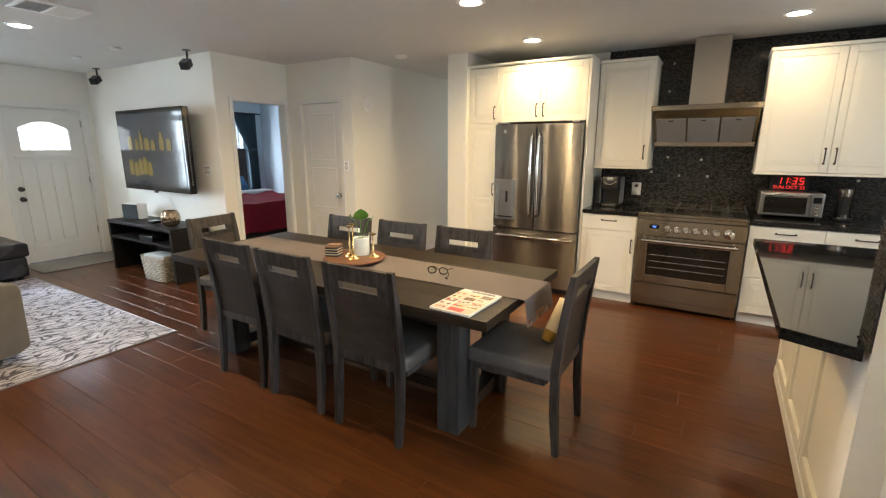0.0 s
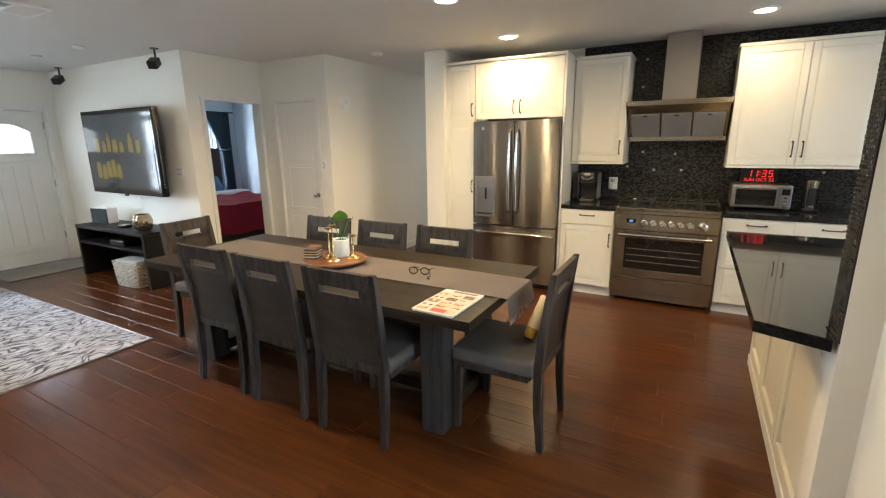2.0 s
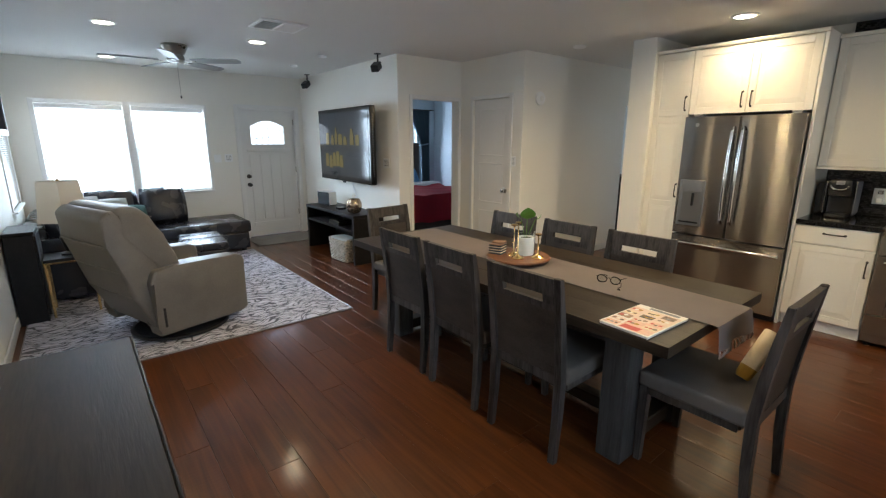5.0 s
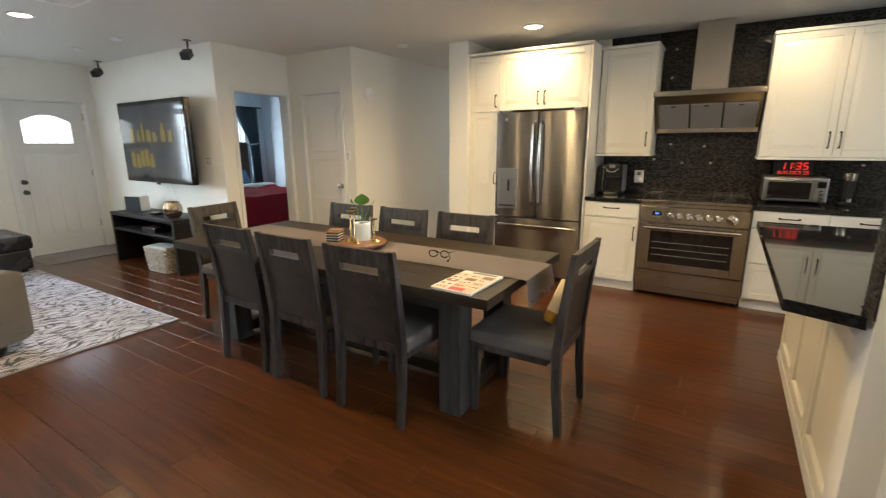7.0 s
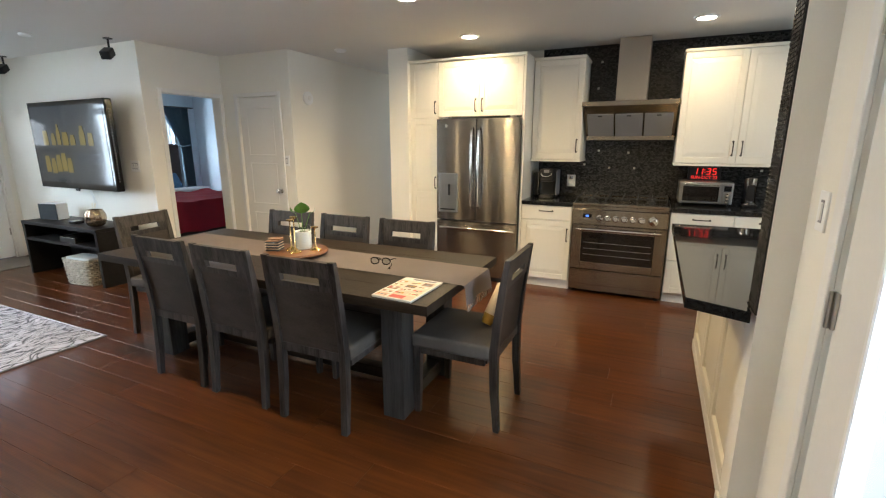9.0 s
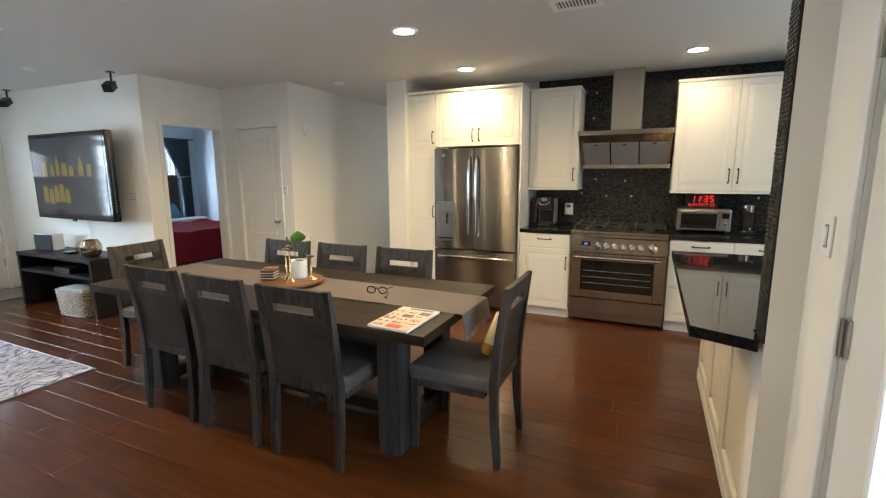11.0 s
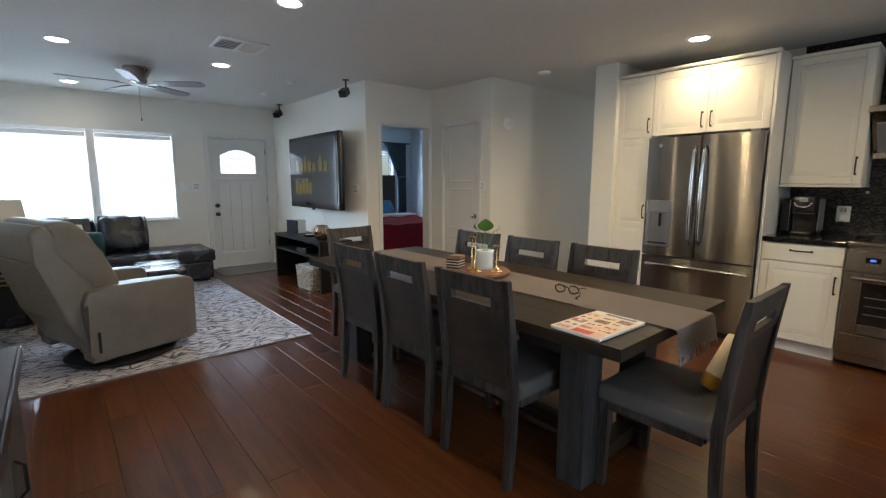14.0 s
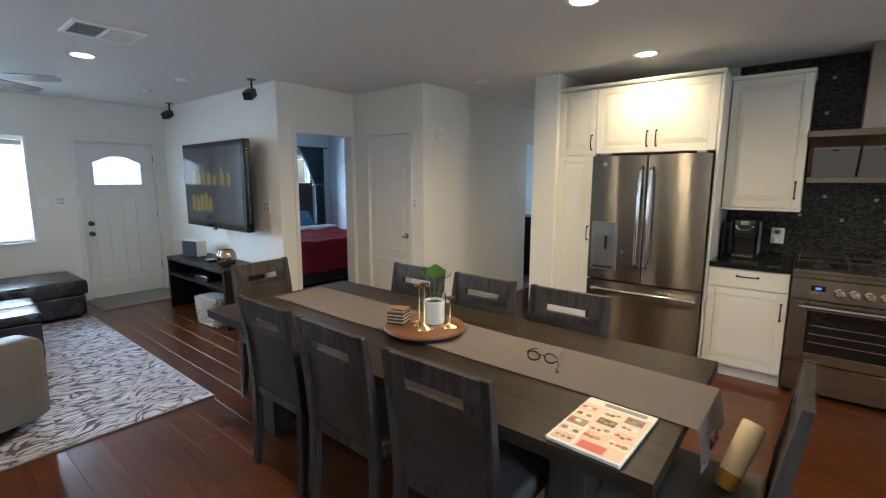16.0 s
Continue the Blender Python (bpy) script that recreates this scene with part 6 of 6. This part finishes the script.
for i in range(26):
    box(bm, 0.7475, 0.7495, 0.030, 0.042, 0.10 + i * 0.029, 0.110 + i * 0.029)
part("side_glints", bm, M_STEELP, tv, "pale bars imitating reflections along the side")
bm = B()
box(bm, -0.25, 0.25, 0.076, 0.10, 0.25, 0.65, 0.004)
box(bm, -0.06, 0.06, 0.10, 0.205, 0.35, 0.55, 0.004)
box(bm, -0.2, 0.2, 0.205, 0.219, 0.22, 0.68, 0.003)
part("wall_bracket", bm, M_BLACK, tv)
for x in (-0.13, -0.10):
    part("cable", tube(B(), [(x, 0.16, 0.2), (x - 0.02, 0.19, -0.05), (x + 0.03, 0.20, -0.2), (x, 0.17, -0.36)], 0.004, 6), M_PLATE, tv)

cs = thing("tv_stand", (-6.46, 3.59, 0), "black-brown open media stand with shelves under the television", "tv stand")
w, d = 1.43, 0.43
part("top", bx(0, w, 0, d, 0.585, 0.62, 0.003), M_BLACKWOOD, cs)
part("side", bx(0, 0.045, 0.005, d, 0, 0.585, 0.002), M_BLACKWOOD, cs)
part("side", bx(w - 0.045, w, 0.005, d, 0, 0.585, 0.002), M_BLACKWOOD, cs)
part("shelf", bx(0.045, w - 0.045, 0.008, d - 0.02, 0.40, 0.43, 0.002), M_BLACKWOOD, cs)
part("back_panel", bx(0.045, w - 0.045, d - 0.018, d - 0.006, 0.0, 0.585), M_BLACKWOOD, cs)
bk = thing("wicker_basket", (-5.43, 3.665, 0.0), "whitewashed wicker basket with a grey liner under the media stand", "basket", "", 3)
rowsn = 13
for k in range(rowsn):
    z = 0.012 + k * 0.0215
    f = 0.88 + 0.12 * k / rowsn
    pts = []
    hw, hd_ = 0.235 * f, 0.125 * f
    N = 44
    for i in range(N + 1):
        a = 2 * math.pi * i / N
        c_, s_ = math.cos(a), math.sin(a)
        r = 1 / ((abs(c_) ** 5 + abs(s_) ** 5) ** 0.2)
        wv = 0.005 * (1 if (i + k) % 2 else -1)
        pts.append((c_ * r * (hw + wv), s_ * r * (hd_ + wv), z))
    part("weave", tube(B(), pts, 0.0115, 6), M_WICKER, bk, "", True)
part("liner", bx(-0.195, 0.195, -0.092, 0.092, 0.01, 0.295, 0.02, 2), M_CUSHION, bk, "grey cloth liner")
sp = thing("smart_speaker", (-6.23, 3.80, 0.62), "small grey cloth fronted speaker box on the stand", "loudspeaker", "", 12)
part("body", bx(-0.13, 0.13, -0.04, 0.09, 0.0, 0.185, 0.012, 2), M_PLATE, sp)
part("grille", bx(-0.128, 0.128, -0.047, -0.04, 0.004, 0.181, 0.002), M_GREYCLOTH, sp, "grey cloth front")
vs = thing("vase", (-5.27, 3.74, 0.62), "ribbed gold mercury glass bowl vase on the stand", "vase")
bm = B()
prof = [(0.05, 0.0), (0.078, 0.022), (0.094, 0.08), (0.090, 0.13), (0.070, 0.172), (0.067, 0.178), (0.062, 0.172), (0.08, 0.12), (0.0, 0.02)]
SEG = 48
rings = []
for r, z in prof:
    rings.append([bm.verts.new(((r * (1 + (0.045 if i % 4 < 2 else -0.03))) * math.cos(2 * math.pi * i / SEG), (r * (1 + (0.045 if i % 4 < 2 else -0.03))) * math.sin(2 * math.pi * i / SEG), z)) for i in range(SEG)])
for a, c in zip(rings, rings[1:]):
    for i in range(SEG):
        bm.faces.new((a[i], a[(i + 1) % SEG], c[(i + 1) % SEG], c[i]))
part("bowl", bm, M_GOLDGLASS, vs, "", True)
df = thing("reed_diffuser", (-5.47, 3.84, 0.62), "small glass reed diffuser with pale sticks", "diffuser")
part("bottle", lathe(B(), [(0.0, 0.0), (0.028, 0.0), (0.028, 0.06), (0.012, 0.075), (0.012, 0.09), (0.0, 0.09)], seg=18), M_GREYPRINT, df, "", True)
for i, (dx, dy) in enumerate(((0.03, 0.0), (-0.025, 0.01), (0.0, 0.03), (0.012, -0.02))):
    part("reed", tube(B(), [(0, 0, 0.06), (dx, dy, 0.22)], 0.0018, 5), M_CREAM, df)
sx = thing("set_top_box", (-5.66, 3.75, 0.62), "small black streaming box on the stand", "electronics")
part("case", bx(-0.055, 0.055, -0.05, 0.05, 0.0, 0.03, 0.006), M_GLOSSBLACK, sx)
rcv = thing("media_box", (-5.62, 3.72, 0.43), "silver grey media player on the shelf", "electronics")
part("case", bx(-0.15, 0.13, -0.10, 0.14, 0.0, 0.06, 0.005), M_STEELH, rcv)
part("front", bx(-0.148, 0.128, -0.104, -0.10, 0.004, 0.056, 0.001), M_BLACK, rcv)
mt = thing("door_mat", (-7.18, 3.50, 0.001), "grey woven mat inside the front door", "door mat")
part("mat", bx(-0.33, 0.33, -0.50, 0.46, 0.0, 0.009, 0.003), M_MAT, mt)

# ---------- bedroom ----------
bd = thing("bed", (-8.0, 4.98, 0.005), "bed with a crimson cover, white sheet and tufted headboard", "bed")
part("headboard", bx(0.0, 0.10, 0.0, 1.68, 0.0, 1.46, 0.03, 2), M_HEADBOARD, bd)
for i in range(8):
    for k in range(3):
        part("button", lathe(B(), [(0.016, 0.0), (0.012, 0.008), (0.0, 0.010)], seg=10, m=pose(0.10, 0.16 + 0.195 * i, 0.88 + 0.20 * k, 0, 90)), M_HEADBOARD, bd)
part("base", bx(0.10, 2.08, 0.06, 1.62, 0.06, 0.32, 0.02), M_HEADBOARD, bd)
part("mattress", bx(0.10, 2.09, 0.05, 1.63, 0.322, 0.58, 0.06, 3), M_LINEN, bd, "", True)
bm = B()
n, mrows = 26, 22
gridv = []
for i in range(n + 1):
    row = []
    for j in range(mrows + 1):
        u, v = i / n, j / mrows
        x, y = 0.75 + 1.42 * u, -0.03 + 1.74 * v
        over = max(0, (x - 2.08) / 0.09, (0.05 - y) / 0.08, (y - 1.63) / 0.08)
        z = 0.66 - 0.42 * min(1, over) ** 1.5 + 0.035 * noise.noise(Vector((x * 3.1, y * 3.7, 0))) + 0.03 * math.exp(-((x - 0.80) / 0.08) ** 2)
        row.append(bm.verts.new((x, y, z)))
    gridv.append(row)
for i in range(n):
    for j in range(mrows):
        bm.faces.new((gridv[i][j], gridv[i + 1][j], gridv[i + 1][j + 1], gridv[i][j + 1]))
bmesh.ops.solidify(bm, geom=bm.faces[:], thickness=0.025)
part("bedcover", bm, M_RED, bd, "crumpled crimson cover", True)
part("sheet_fold", bx(0.55, 0.84, 0.02, 1.68, 0.585, 0.722, 0.04, 3), M_LINEN, bd, "white folded sheet", True)
for y, mt_, lab in ((0.45, M_LINEN, "white bed pillow against the headboard"), (1.22, M_BLUE, "blue patterned cushion on the bed")):
    p = thing("bed_pillow", (-7.70, 4.98 + y, 0.78), lab, "pillow")
    part("cover", pillow(B(), 0.55, 0.38, 0.18, 10, pose(0, 0, 0.02, 0, -30, 0) @ pose(0, 0, 0, 0, 0, 90), 0.5), mt_, p, "", True)
cu = thing("curtain", (-8.11, 6.47, 0.02), "slate blue curtain tied back beside the bedroom window", "curtain")
bm = B()
N, K = 60, 26
gv = []
for k in range(K + 1):
    z = 2.10 * k / K
    left = 0.38 if z < 1.40 else 0.38 - 0.46 * (z - 1.40)
    gv.append([bm.verts.new((0.05 * math.sin(i * 0.95) * (0.4 + 0.6 * min(1, abs(z - 1.4))), left + (0.60 - left) * i / N, z)) for i in range(N + 1)])
for k in range(K):
    for i in range(N):
        bm.faces.new((gv[k][i], gv[k][i + 1], gv[k + 1][i + 1], gv[k + 1][i]))
bmesh.ops.solidify(bm, geom=bm.faces[:], thickness=0.004)
part("drape", bm, M_CURTAIN, cu, "", True)
part("rod", tube(B(), [(0.0, -1.2, 2.11), (0.0, 0.72, 2.11)], 0.012, 8), M_BLACK, cu)
part("tieback", tube(B(), [(0.07, 0.28, 1.40), (0.08, 0.45, 1.41), (-0.02, 0.62, 1.43)], 0.014, 8), M_CURTAIN, cu)
ns = thing("bench", (-7.75, 6.98, 0.005), "red and dark bedside bench by the bedroom wall", "bench")
part("seat", bx(-0.25, 0.25, -0.18, 0.18, 0.36, 0.44, 0.02, 2), M_RED, ns)
for x in (-0.21, 0.21):
    for y in (-0.14, 0.14):
        part("leg", bx(x - 0.02, x + 0.02, y - 0.02, y + 0.02, 0.0, 0.36), M_BLACKWOOD, ns)

# ---------- floor planks ----------
PW = 0.163
tmp = mesh_ob("plank", bx(0.0, 1.0, 0.0003, PW - 0.0003, -0.012, 0.0, 0.0011), M_FLOOR)
plank_data = tmp.data
bpy.data.objects.remove(tmp)
rng = random.Random(5)


def lay(y, x0, x1):
    x = x0 - rng.uniform(0.0, 1.5)
    while x < x1:
        a, c = max(x, x0), min(x + 1.75, x1)
        x += 1.75
        if c - a < 0.06:
            continue
        p = new("plank", plank_data)
        p.parent = floor_base
        p.matrix_basis = Matrix.Translation((a + 0.0004, y, 0.0)) @ Matrix.Diagonal((c - a - 0.0008, 1, 1, 1))


y = 0.248
while y < 8.9:
    if y + PW <= 2.757:
        lay(y, WALL_X - 0.1, EAST_X + 0.12)
    elif y + PW <= TV_Y + 0.03:
        lay(y, WALL_X - 0.1, 1.99)
    elif y + PW <= 5.06:
        lay(y, -4.83, 1.99)
    elif y + PW <= 5.75:
        lay(y, -3.66, 1.99)
    else:
        lay(y, -3.66, -2.69)
    y += PW
